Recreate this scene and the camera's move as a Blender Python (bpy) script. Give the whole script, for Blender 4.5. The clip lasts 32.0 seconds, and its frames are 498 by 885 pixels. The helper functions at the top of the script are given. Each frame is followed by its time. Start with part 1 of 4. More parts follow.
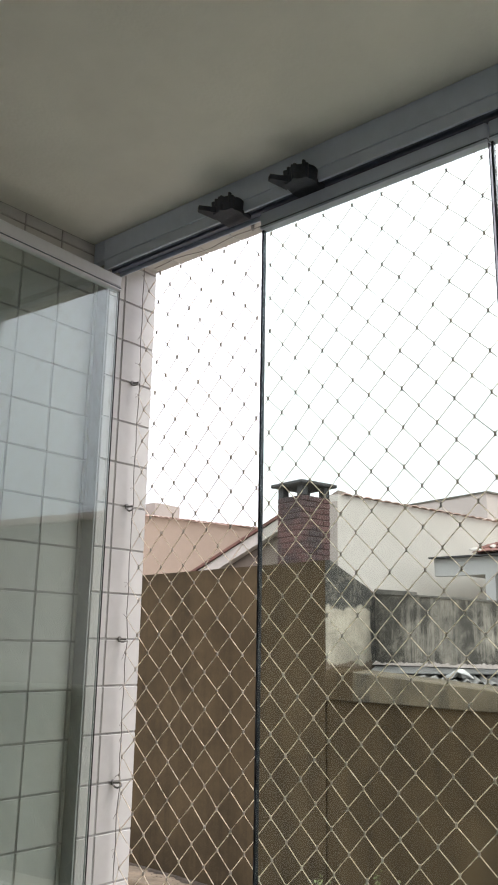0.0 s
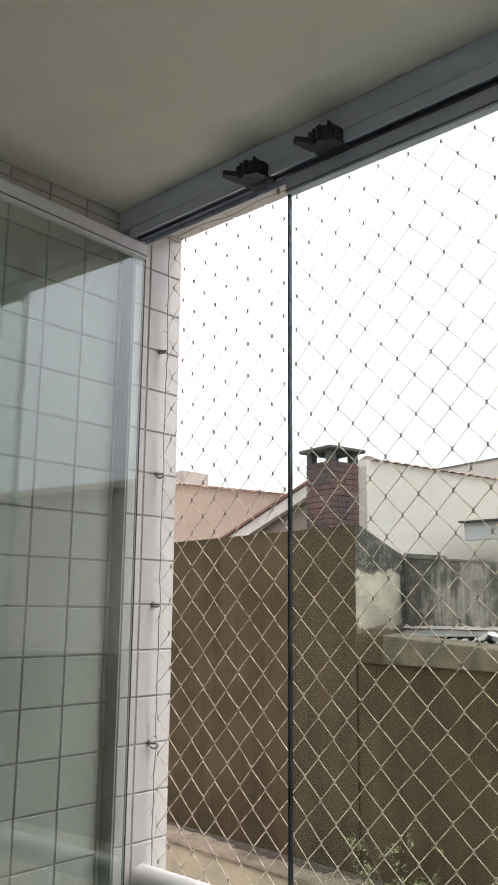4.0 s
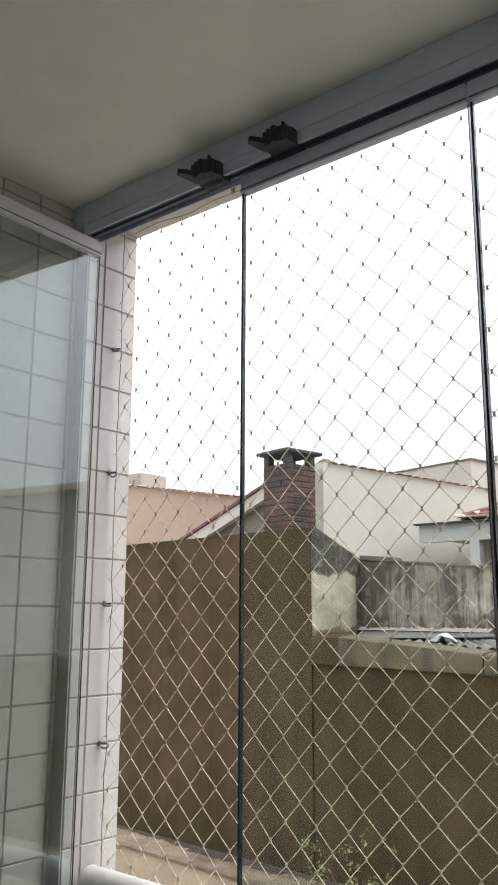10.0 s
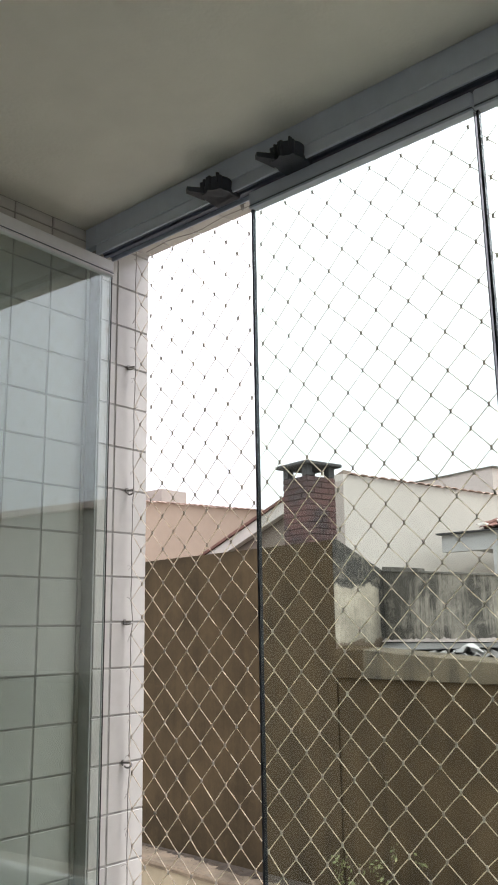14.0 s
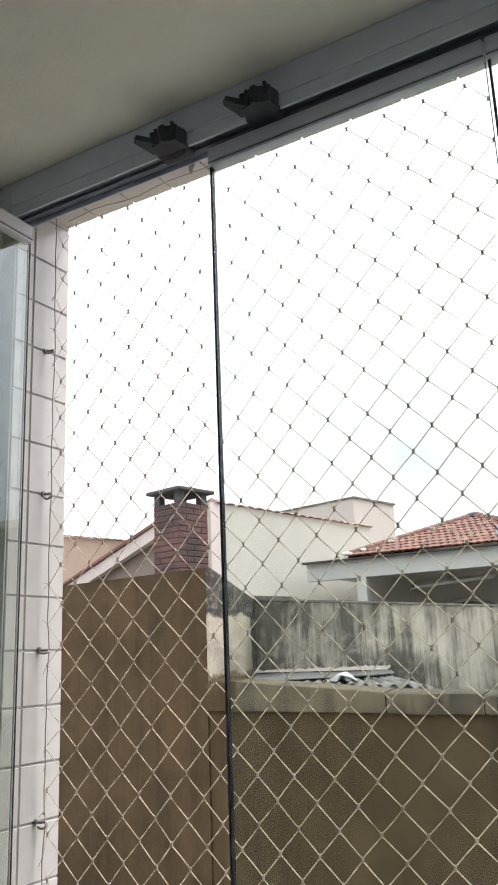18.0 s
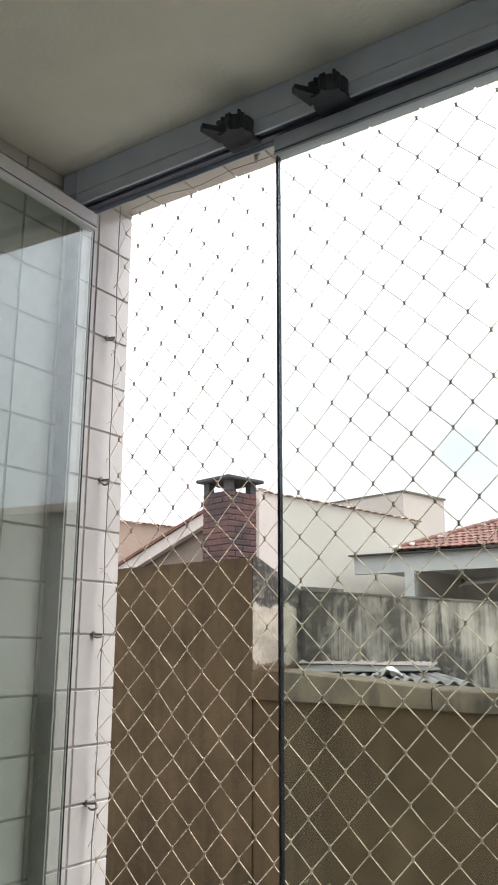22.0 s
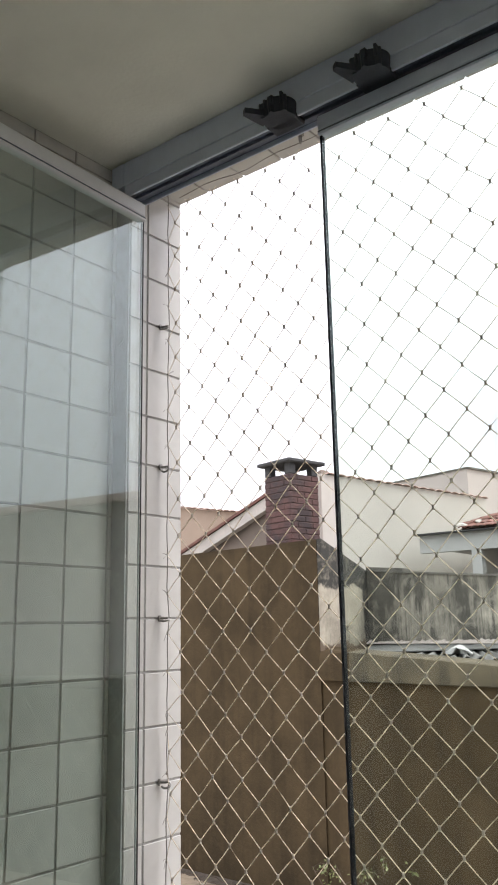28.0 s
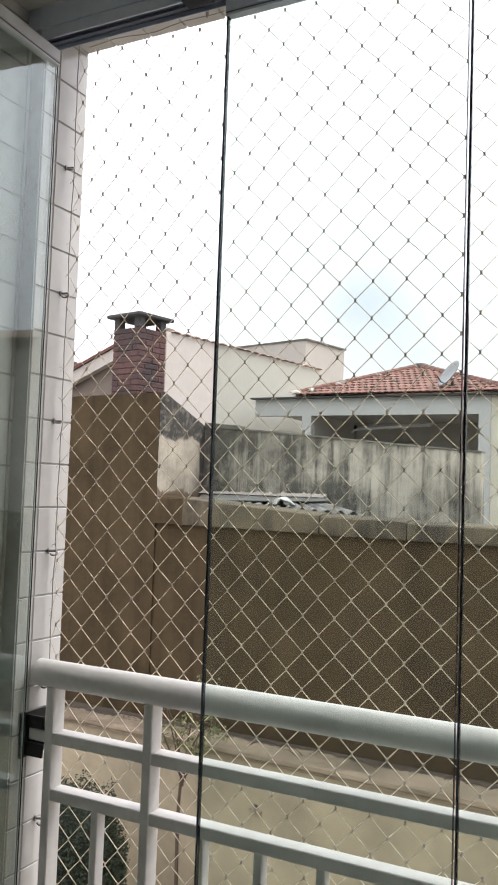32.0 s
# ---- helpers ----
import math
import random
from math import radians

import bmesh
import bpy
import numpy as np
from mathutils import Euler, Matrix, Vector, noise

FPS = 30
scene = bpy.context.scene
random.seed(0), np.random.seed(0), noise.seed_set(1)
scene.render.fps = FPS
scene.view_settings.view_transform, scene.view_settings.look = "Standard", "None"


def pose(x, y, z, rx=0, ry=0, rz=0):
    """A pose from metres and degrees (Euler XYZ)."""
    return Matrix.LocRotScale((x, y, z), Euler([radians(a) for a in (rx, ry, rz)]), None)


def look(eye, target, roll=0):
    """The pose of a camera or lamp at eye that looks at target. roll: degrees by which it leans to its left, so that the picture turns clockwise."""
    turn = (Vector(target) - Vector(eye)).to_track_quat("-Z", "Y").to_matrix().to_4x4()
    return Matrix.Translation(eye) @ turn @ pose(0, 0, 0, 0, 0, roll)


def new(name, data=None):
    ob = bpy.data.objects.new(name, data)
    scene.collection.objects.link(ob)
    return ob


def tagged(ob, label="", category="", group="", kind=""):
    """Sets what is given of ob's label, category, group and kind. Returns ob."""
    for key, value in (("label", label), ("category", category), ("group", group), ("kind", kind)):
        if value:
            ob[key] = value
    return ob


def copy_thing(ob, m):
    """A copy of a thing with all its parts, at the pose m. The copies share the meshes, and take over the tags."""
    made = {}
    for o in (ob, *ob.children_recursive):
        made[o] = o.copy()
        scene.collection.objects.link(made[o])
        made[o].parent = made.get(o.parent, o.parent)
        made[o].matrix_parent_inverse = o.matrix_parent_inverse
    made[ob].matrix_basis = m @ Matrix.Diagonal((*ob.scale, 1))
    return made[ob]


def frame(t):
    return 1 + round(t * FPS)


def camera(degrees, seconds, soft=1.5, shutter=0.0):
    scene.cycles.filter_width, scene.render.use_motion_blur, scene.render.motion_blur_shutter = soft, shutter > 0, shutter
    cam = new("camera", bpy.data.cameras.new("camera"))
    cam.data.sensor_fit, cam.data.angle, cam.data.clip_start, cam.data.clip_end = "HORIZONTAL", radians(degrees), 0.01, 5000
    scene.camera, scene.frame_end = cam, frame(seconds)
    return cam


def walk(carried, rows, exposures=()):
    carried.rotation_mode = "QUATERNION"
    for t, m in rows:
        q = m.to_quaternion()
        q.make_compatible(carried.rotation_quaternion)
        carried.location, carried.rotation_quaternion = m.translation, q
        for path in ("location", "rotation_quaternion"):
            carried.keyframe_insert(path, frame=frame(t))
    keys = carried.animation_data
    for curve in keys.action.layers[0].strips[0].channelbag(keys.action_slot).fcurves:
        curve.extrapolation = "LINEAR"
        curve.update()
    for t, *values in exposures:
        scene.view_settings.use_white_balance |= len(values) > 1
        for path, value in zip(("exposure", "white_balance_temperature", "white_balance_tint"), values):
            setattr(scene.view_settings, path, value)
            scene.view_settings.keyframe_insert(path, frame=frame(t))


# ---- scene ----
cam = camera(33.3, 32.0, soft=1.9)
PATH = [
    (0, (1.505, -1.233, 1.661), (0.244, 0.245, 2.136), 1),
    (0.5, (1.503, -1.231, 1.658), (0.213, 0.228, 2.115), 0.7),
    (1, (1.497, -1.233, 1.658), (0.199, 0.224, 2.099), 0.5),
    (1.5, (1.498, -1.236, 1.661), (0.193, 0.216, 2.093), 0.3),
    (2, (1.509, -1.237, 1.661), (0.195, 0.203, 2.108), -0.1),
    (2.5, (1.504, -1.232, 1.66), (0.187, 0.208, 2.098), -0.4),
    (4.5, (1.509, -1.242, 1.658), (0.187, 0.207, 2.05), 0.7),
    (5, (1.513, -1.245, 1.657), (0.19, 0.192, 2.088), 0.8),
    (5.5, (1.512, -1.246, 1.659), (0.205, 0.197, 2.113), 0.5),
    (6, (1.517, -1.242, 1.66), (0.219, 0.214, 2.105), 0.1),
    (6.5, (1.521, -1.238, 1.658), (0.225, 0.219, 2.104), 0),
    (7, (1.52, -1.232, 1.655), (0.221, 0.225, 2.089), -0.1),
    (7.5, (1.522, -1.223, 1.653), (0.215, 0.236, 2.057), -0.6),
    (8, (1.524, -1.222, 1.65), (0.216, 0.241, 2.036), -0.8),
    (8.5, (1.529, -1.224, 1.652), (0.237, 0.256, 2.027), -0.9),
    (9, (1.524, -1.229, 1.652), (0.266, 0.275, 2.044), -0.6),
    (9.5, (1.526, -1.232, 1.658), (0.287, 0.285, 2.063), 0),
    (10, (1.516, -1.232, 1.649), (0.271, 0.28, 2.053), 0.3),
    (10.5, (1.517, -1.226, 1.652), (0.262, 0.28, 2.049), 0.3),
    (11, (1.52, -1.223, 1.655), (0.26, 0.278, 2.055), -0.1),
    (11.5, (1.521, -1.22, 1.651), (0.253, 0.273, 2.054), -0.4),
    (12, (1.518, -1.221, 1.65), (0.244, 0.267, 2.052), -0.3),
    (12.5, (1.519, -1.223, 1.647), (0.244, 0.265, 2.049), -0.1),
    (13, (1.52, -1.225, 1.651), (0.252, 0.266, 2.058), 0),
    (13.5, (1.519, -1.223, 1.651), (0.251, 0.265, 2.072), -0.3),
    (14, (1.521, -1.225, 1.652), (0.245, 0.252, 2.088), -0.9),
    (14.5, (1.496, -1.238, 1.647), (0.228, 0.244, 2.09), -1.9),
    (16.5, (1.313, -1.128, 1.635), (0.083, 0.398, 2.031), -1.41),
    (17, (1.298, -1.107, 1.643), (0.178, 0.484, 2.109), 0.09),
    (17.5, (1.259, -1.131, 1.646), (0.239, 0.516, 2.146), -0.86),
    (18, (1.212, -1.137, 1.642), (0.228, 0.53, 2.143), -2.23),
    (18.5, (1.199, -1.151, 1.643), (0.223, 0.525, 2.13), -2.4),
    (19, (1.214, -1.16, 1.648), (0.218, 0.502, 2.144), -2.1),
    (19.5, (1.218, -1.152, 1.647), (0.188, 0.487, 2.148), -2.3),
    (20, (1.208, -1.131, 1.647), (0.165, 0.504, 2.133), -1.2),
    (20.5, (1.198, -1.136, 1.644), (0.179, 0.518, 2.12), 0),
    (21, (1.196, -1.136, 1.645), (0.188, 0.528, 2.109), 0.4),
    (21.5, (1.199, -1.143, 1.65), (0.164, 0.503, 2.116), 0.2),
    (22, (1.195, -1.141, 1.647), (0.107, 0.468, 2.126), 0.2),
    (22.5, (1.189, -1.14, 1.646), (0.062, 0.442, 2.121), 0.2),
    (23, (1.189, -1.141, 1.645), (0.037, 0.426, 2.111), 0.3),
    (23.5, (1.192, -1.144, 1.643), (0.027, 0.417, 2.096), 0.1),
    (24, (1.195, -1.134, 1.64), (0.008, 0.416, 2.07), -0.5),
    (24.5, (1.192, -1.127, 1.638), (-0.002, 0.424, 2.05), -0.6),
    (26.5, (1.201, -1.142, 1.644), (-0.002, 0.404, 2.044), -1.4),
    (27, (1.198, -1.142, 1.641), (-0.002, 0.397, 2.077), -1.08),
    (27.5, (1.2, -1.156, 1.644), (0.007, 0.389, 2.081), -1),
    (28, (1.208, -1.144, 1.643), (-0.002, 0.386, 2.085), -1.1),
    (28.5, (1.206, -1.146, 1.65), (0.001, 0.39, 2.085), -1.2),
    (29, (1.204, -1.139, 1.644), (0.1, 0.472, 2.074), -1.09),
    (29.3, (1.196, -1.17, 1.618), (0.226, 0.539, 1.988), -1.03),
    (29.7, (1.177, -1.23, 1.574), (0.296, 0.552, 1.793), 0.67),
    (30, (1.209, -1.292, 1.544), (0.263, 0.465, 1.669), 2.55),
    (30.2, (1.227, -1.323, 1.527), (0.218, 0.402, 1.609), 3.62),
    (30.5, (1.218, -1.34, 1.524), (0.136, 0.341, 1.566), 3.93),
    (31, (1.195, -1.409, 1.526), (0.166, 0.305, 1.586), 2.32),
    (31.3, (1.191, -1.441, 1.523), (0.266, 0.33, 1.619), 1.33),
    (31.6, (1.221, -1.458, 1.523), (0.353, 0.34, 1.637), 1.31),
    (32, (1.322, -1.475, 1.518), (0.413, 0.303, 1.637), 2.03),
]
LIGHT = [(0, 0.15), (14.5, 0.15), (17, 0.2), (18, 0.27), (21.3, 0.27), (23, 0.18), (29, 0.17), (29.6, 0.12), (30, 0.08), (30.5, 0.0), (31.2, 0.0), (32, 0.1)]
walk(cam, [(t, look(eye, target, roll)) for t, eye, target, roll in PATH], LIGHT)

CLOUDS, SKY, SUN = 14.8, 0.12, 1.6
GAP, SUNWAY = (-0.327, 0.915, 0.234), (9.0, 3.6, 14.5)

# ---- world and light ----
world = bpy.data.worlds.new("world")
scene.world = world
world.use_nodes = True
wn, wl = world.node_tree.nodes, world.node_tree.links
wn.clear()
w_out = wn.new("ShaderNodeOutputWorld")
w_bg = wn.new("ShaderNodeBackground")
w_sky = wn.new("ShaderNodeTexSky")
w_sky.sky_type, w_sky.sun_disc = "NISHITA", False
w_sky.sun_elevation, w_sky.sun_rotation = radians(56), radians(68)
w_co = wn.new("ShaderNodeTexCoord")
w_no = wn.new("ShaderNodeTexNoise")
w_no.inputs["Scale"].default_value, w_no.inputs["Detail"].default_value = 2.2, 5
w_nrm = wn.new("ShaderNodeVectorMath")
w_nrm.operation = "NORMALIZE"
w_dist = wn.new("ShaderNodeVectorMath")
w_dist.operation = "DISTANCE"
w_dist.inputs[1].default_value = Vector(GAP).normalized()
w_add = wn.new("ShaderNodeMath")
w_add.operation = "MULTIPLY_ADD"
w_add.inputs[1].default_value = 0.35
w_range = wn.new("ShaderNodeMapRange")
w_range.interpolation_type = "SMOOTHSTEP"
w_range.inputs["From Min"].default_value, w_range.inputs["From Max"].default_value = 0.18, 0.33
w_range.inputs["To Min"].default_value, w_range.inputs["To Max"].default_value = 0.5, 1.0
w_mix = wn.new("ShaderNodeMix")
w_mix.data_type = "RGBA"
# an overcast sky is brightest overhead
w_sep, w_up, w_cl = wn.new("ShaderNodeSeparateXYZ"), wn.new("ShaderNodeMapRange"), wn.new("ShaderNodeVectorMath")
w_cl.operation = "SCALE"
w_cl.inputs[0].default_value = (CLOUDS * 1.01, CLOUDS, CLOUDS * 1.08)
w_up.inputs["From Min"].default_value, w_up.inputs["From Max"].default_value = 0.08, 0.8
w_up.inputs["To Min"].default_value, w_up.inputs["To Max"].default_value = 0.6, 1.8
wl.new(w_nrm.outputs[0], w_sep.inputs[0])
wl.new(w_sep.outputs[2], w_up.inputs["Value"])
wl.new(w_up.outputs[0], w_cl.inputs["Scale"])
wl.new(w_cl.outputs[0], w_mix.inputs[7])
wl.new(w_co.outputs["Generated"], w_nrm.inputs[0])
wl.new(w_nrm.outputs[0], w_dist.inputs[0])
wl.new(w_nrm.outputs[0], w_no.inputs["Vector"])
wl.new(w_no.outputs["Fac"], w_add.inputs[0])
wl.new(w_dist.outputs["Value"], w_add.inputs[2])
wl.new(w_add.outputs[0], w_range.inputs["Value"])
wl.new(w_range.outputs[0], w_mix.inputs[0])
wl.new(w_sky.outputs["Color"], w_mix.inputs[6])
wl.new(w_mix.outputs[2], w_bg.inputs["Color"])
wl.new(w_bg.outputs[0], w_out.inputs[0])
w_bg.inputs["Strength"].default_value = SKY

sun = new("sun", bpy.data.lights.new("sun", "SUN"))
sun.data.energy, sun.data.angle, sun.data.color = SUN, radians(20), (1, 0.95, 0.88)
sun.matrix_world = look(SUNWAY, (0, 0, 0))


# ---- materials ----
def mat(name, color, rough=0.6, metal=0.0, vary=0.0, scale=6.0, bump=0.0, bscale=60.0, second=None, spec=0.5, stretch=(1, 1, 1), random_vary=0.0, coat=0.0, ramp=(0.4, 0.65)):
    """Principled surface: base colour broken up at two scales, fine relief, and a slight change from piece to piece."""
    m = bpy.data.materials.new(name)
    m.use_nodes = True
    n, l = m.node_tree.nodes, m.node_tree.links
    b = n["Principled BSDF"]
    b.inputs["Roughness"].default_value, b.inputs["Metallic"].default_value = rough, metal
    b.inputs["Specular IOR Level"].default_value = spec
    b.inputs["Coat Weight"].default_value = coat
    c4 = (*color, 1)
    b.inputs["Base Color"].default_value = c4
    co = n.new("ShaderNodeNewGeometry")
    mp = n.new("ShaderNodeMapping")
    mp.inputs["Scale"].default_value = stretch
    l.new(co.outputs["Position"], mp.inputs["Vector"])
    last = None
    if vary or second:
        no = n.new("ShaderNodeTexNoise")
        no.inputs["Scale"].default_value, no.inputs["Detail"].default_value, no.inputs["Roughness"].default_value = scale, 7, 0.62
        l.new(mp.outputs[0], no.inputs["Vector"])
        rp = n.new("ShaderNodeValToRGB")
        rp.color_ramp.elements[0].position, rp.color_ramp.elements[1].position = ramp
        l.new(no.outputs["Fac"], rp.inputs["Fac"])
        mx = n.new("ShaderNodeMix")
        mx.data_type = "RGBA"
        mx.inputs[6].default_value = c4
        mx.inputs[7].default_value = (*(second or [v * (1 - vary) for v in color]), 1)
        l.new(rp.outputs["Color"], mx.inputs[0])
        no2 = n.new("ShaderNodeTexNoise")
        no2.inputs["Scale"].default_value, no2.inputs["Detail"].default_value = scale * 9, 3
        l.new(co.outputs["Position"], no2.inputs["Vector"])
        mr = n.new("ShaderNodeMapRange")
        mr.inputs["From Min"].default_value, mr.inputs["From Max"].default_value = 0.3, 0.7
        mr.inputs["To Min"].default_value, mr.inputs["To Max"].default_value = 1 - 0.35 * max(vary, 0.12), 1 + 0.2 * max(vary, 0.12)
        l.new(no2.outputs["Fac"], mr.inputs["Value"])
        m2 = n.new("ShaderNodeMix")
        m2.data_type, m2.blend_type = "RGBA", "MULTIPLY"
        m2.inputs[0].default_value = 1
        l.new(mx.outputs[2], m2.inputs[6])
        l.new(mr.outputs[0], m2.inputs[7])
        last = m2.outputs[2]
    if random_vary:
        ob = n.new("ShaderNodeObjectInfo")
        hs = n.new("ShaderNodeMapRange")
        hs.inputs["To Min"].default_value, hs.inputs["To Max"].default_value = 1 - random_vary, 1 + random_vary
        l.new(ob.outputs["Random"], hs.inputs["Value"])
        m3 = n.new("ShaderNodeMix")
        m3.data_type, m3.blend_type = "RGBA", "MULTIPLY"
        m3.inputs[0].default_value = 1
        m3.inputs[6].default_value = c4
        if last:
            l.new(last, m3.inputs[6])
        l.new(hs.outputs[0], m3.inputs[7])
        last = m3.outputs[2]
    if last:
        l.new(last, b.inputs["Base Color"])
    if bump:
        nb = n.new("ShaderNodeTexNoise")
        nb.inputs["Scale"].default_value, nb.inputs["Detail"].default_value = bscale, 4
        l.new(co.outputs["Position"], nb.inputs["Vector"])
        bp = n.new("ShaderNodeBump")
        bp.inputs["Strength"].default_value, bp.inputs["Distance"].default_value = bump, 0.01
        l.new(nb.outputs["Fac"], bp.inputs["Height"])
        l.new(bp.outputs[0], b.inputs["Normal"])
    return m


def cord_mat(name, color, through_light):
    """Nylon cord: matt, and light passes through the thin fibres."""
    m = mat(name, color, 0.75, 0, 0.25, 55, 0.4, 900)
    n, l = m.node_tree.nodes, m.node_tree.links
    b, out = n["Principled BSDF"], n["Material Output"]
    tr, mix = n.new("ShaderNodeBsdfTranslucent"), n.new("ShaderNodeMixShader")
    mix.inputs[0].default_value = through_light
    l.new(b.inputs["Base Color"].links[0].from_socket, tr.inputs["Color"])
    l.new(b.outputs[0], mix.inputs[1])
    l.new(tr.outputs[0], mix.inputs[2])
    l.new(mix.outputs[0], out.inputs["Surface"])
    return m


def glass_mat(name, tint, gloss=0.03):
    """Thin clear glass: tinted see-through faces with a mirror gloss that rises towards grazing."""
    m = bpy.data.materials.new(name)
    m.use_nodes = True
    n, l = m.node_tree.nodes, m.node_tree.links
    n.clear()
    out, mix = n.new("ShaderNodeOutputMaterial"), n.new("ShaderNodeMixShader")
    tr, gl = n.new("ShaderNodeBsdfTransparent"), n.new("ShaderNodeBsdfGlossy")
    tr.inputs["Color"].default_value = (*tint, 1)
    gl.inputs["Roughness"].default_value = 0.0
    gl.inputs["Color"].default_value = (0.92, 0.98, 1, 1)
    lw = n.new("ShaderNodeLayerWeight")
    lw.inputs["Blend"].default_value = 0.5
    pw, ml, ad = n.new("ShaderNodeMath"), n.new("ShaderNodeMath"), n.new("ShaderNodeMath")
    pw.operation, pw.inputs[1].default_value = "POWER", 5.0
    ml.operation, ml.inputs[1].default_value = "MULTIPLY", 0.93
    ad.operation, ad.inputs[1].default_value = "ADD", gloss
    l.new(lw.outputs["Facing"], pw.inputs[0])
    l.new(pw.outputs[0], ml.inputs[0])
    l.new(ml.outputs[0], ad.inputs[0])
    l.new(ad.outputs[0], mix.inputs[0])
    l.new(tr.outputs[0], mix.inputs[1])
    l.new(gl.outputs[0], mix.inputs[2])
    l.new(mix.outputs[0], out.inputs[0])
    return m


def streak_mat(name, clean, mould, amount=(0.42, 0.6), dense=9.0, zones=(), chips=None):
    """Weathered whitewash with black mould that runs down in streaks and gathers in patches."""
    m = mat(name, clean, 0.9, 0, 0.2, 2.5, 0.5, 35)
    n, l = m.node_tree.nodes, m.node_tree.links
    b = n["Principled BSDF"]
    base = b.inputs["Base Color"].links[0].from_socket
    geo = n.new("ShaderNodeNewGeometry")
    total = None
    for sc, st, lo, hi, weight in ((dense * 2.4, (1, 1, 0.045), *amount, 0.5), (dense * 0.7, (1, 1, 0.11), *amount, 0.6), (1.7, (1, 1, 1.3), 0.42, 0.64, 0.55), (26, (1, 1, 0.5), 0.4, 0.66, 0.22)):
        mp = n.new("ShaderNodeMapping")
        mp.inputs["Scale"].default_value = st
        l.new(geo.outputs["Position"], mp.inputs[0])
        no = n.new("ShaderNodeTexNoise")
        no.inputs["Scale"].default_value, no.inputs["Detail"].default_value, no.inputs["Roughness"].default_value = sc, 7, 0.6
        l.new(mp.outputs[0], no.inputs["Vector"])
        mr = n.new("ShaderNodeMapRange")
        mr.inputs["From Min"].default_value, mr.inputs["From Max"].default_value, mr.inputs["To Max"].default_value = lo, hi, weight
        l.new(no.outputs["Fac"], mr.inputs["Value"])
        if total is None:
            total = mr.outputs[0]
        else:
            ad = n.new("ShaderNodeMath")
            ad.operation = "ADD"
            l.new(total, ad.inputs[0])
            l.new(mr.outputs[0], ad.inputs[1])
            total = ad.outputs[0]
    sep = n.new("ShaderNodeSeparateXYZ")
    l.new(geo.outputs["Position"], sep.inputs[0])
    for axis, start, end, weight, ragged in zones:
        no, wob, mr, ad = n.new("ShaderNodeTexNoise"), n.new("ShaderNodeMath"), n.new("ShaderNodeMapRange"), n.new("ShaderNodeMath")
        no.inputs["Scale"].default_value, no.inputs["Detail"].default_value, no.inputs["Roughness"].default_value = 5.5, 8, 0.65
        l.new(geo.outputs["Position"], no.inputs["Vector"])
        wob.operation, wob.inputs[1].default_value = "MULTIPLY_ADD", ragged
        l.new(no.outputs["Fac"], wob.inputs[0])
        l.new(sep.outputs[axis], wob.inputs[2])
        mr.inputs["From Min"].default_value, mr.inputs["From Max"].default_value = start + ragged / 2, end + ragged / 2
        mr.inputs["To Max"].default_value = weight
        l.new(wob.outputs[0], mr.inputs["Value"])
        ad.operation = "ADD"
        l.new(total, ad.inputs[0])
        l.new(mr.outputs[0], ad.inputs[1])
        total = ad.outputs[0]
    gr = n.new("ShaderNodeMapRange")
    gr.inputs["From Min"].default_value, gr.inputs["From Max"].default_value = 0.15, 1.25
    l.new(total, gr.inputs["Value"])
    mix = n.new("ShaderNodeMix")
    mix.data_type = "RGBA"
    grit, tone, dark = n.new("ShaderNodeTexNoise"), n.new("ShaderNodeMapRange"), n.new("ShaderNodeMix")
    grit.inputs["Scale"].default_value, grit.inputs["Detail"].default_value, grit.inputs["Roughness"].default_value = 11, 9, 0.72
    l.new(geo.outputs["Position"], grit.inputs["Vector"])
    tone.inputs["From Min"].default_value, tone.inputs["From Max"].default_value = 0.5, 0.68
    l.new(grit.outputs["Fac"], tone.inputs["Value"])
    dark.data_type = "RGBA"
    dark.inputs[6].default_value = (*(0.75 * v for v in mould), 1)
    dark.inputs[7].default_value = (*(0.6 * v + 0.4 * c for v, c in zip(mould, clean)), 1)
    l.new(tone.outputs[0], dark.inputs[0])
    l.new(dark.outputs[2], mix.inputs[7])
    l.new(base, mix.inputs[6])
    l.new(gr.outputs[0], mix.inputs[0])
    last = mix.outputs[2]
    if chips:
        tone_c, level, ragged = chips
        no, wob, mr, cm = n.new("ShaderNodeTexNoise"), n.new("ShaderNodeMath"), n.new("ShaderNodeMapRange"), n.new("ShaderNodeMix")
        no.inputs["Scale"].default_value, no.inputs["Detail"].default_value = 9, 6
        l.new(geo.outputs["Position"], no.inputs["Vector"])
        wob.operation, wob.inputs[1].default_value = "MULTIPLY_ADD", ragged
        l.new(no.outputs["Fac"], wob.inputs[0])
        l.new(sep.outputs[2], wob.inputs[2])
        mr.inputs["From Min"].default_value, mr.inputs["From Max"].default_value = level + ragged / 2 + 0.01, level + ragged / 2
        l.new(wob.outputs[0], mr.inputs["Value"])
        cm.data_type = "RGBA"
        cm.inputs[7].default_value = (*tone_c, 1)
        l.new(last, cm.inputs[6])
        l.new(mr.outputs[0], cm.inputs[0])
        last = cm.outputs[2]
    l.new(last, b.inputs["Base Color"])
    return m


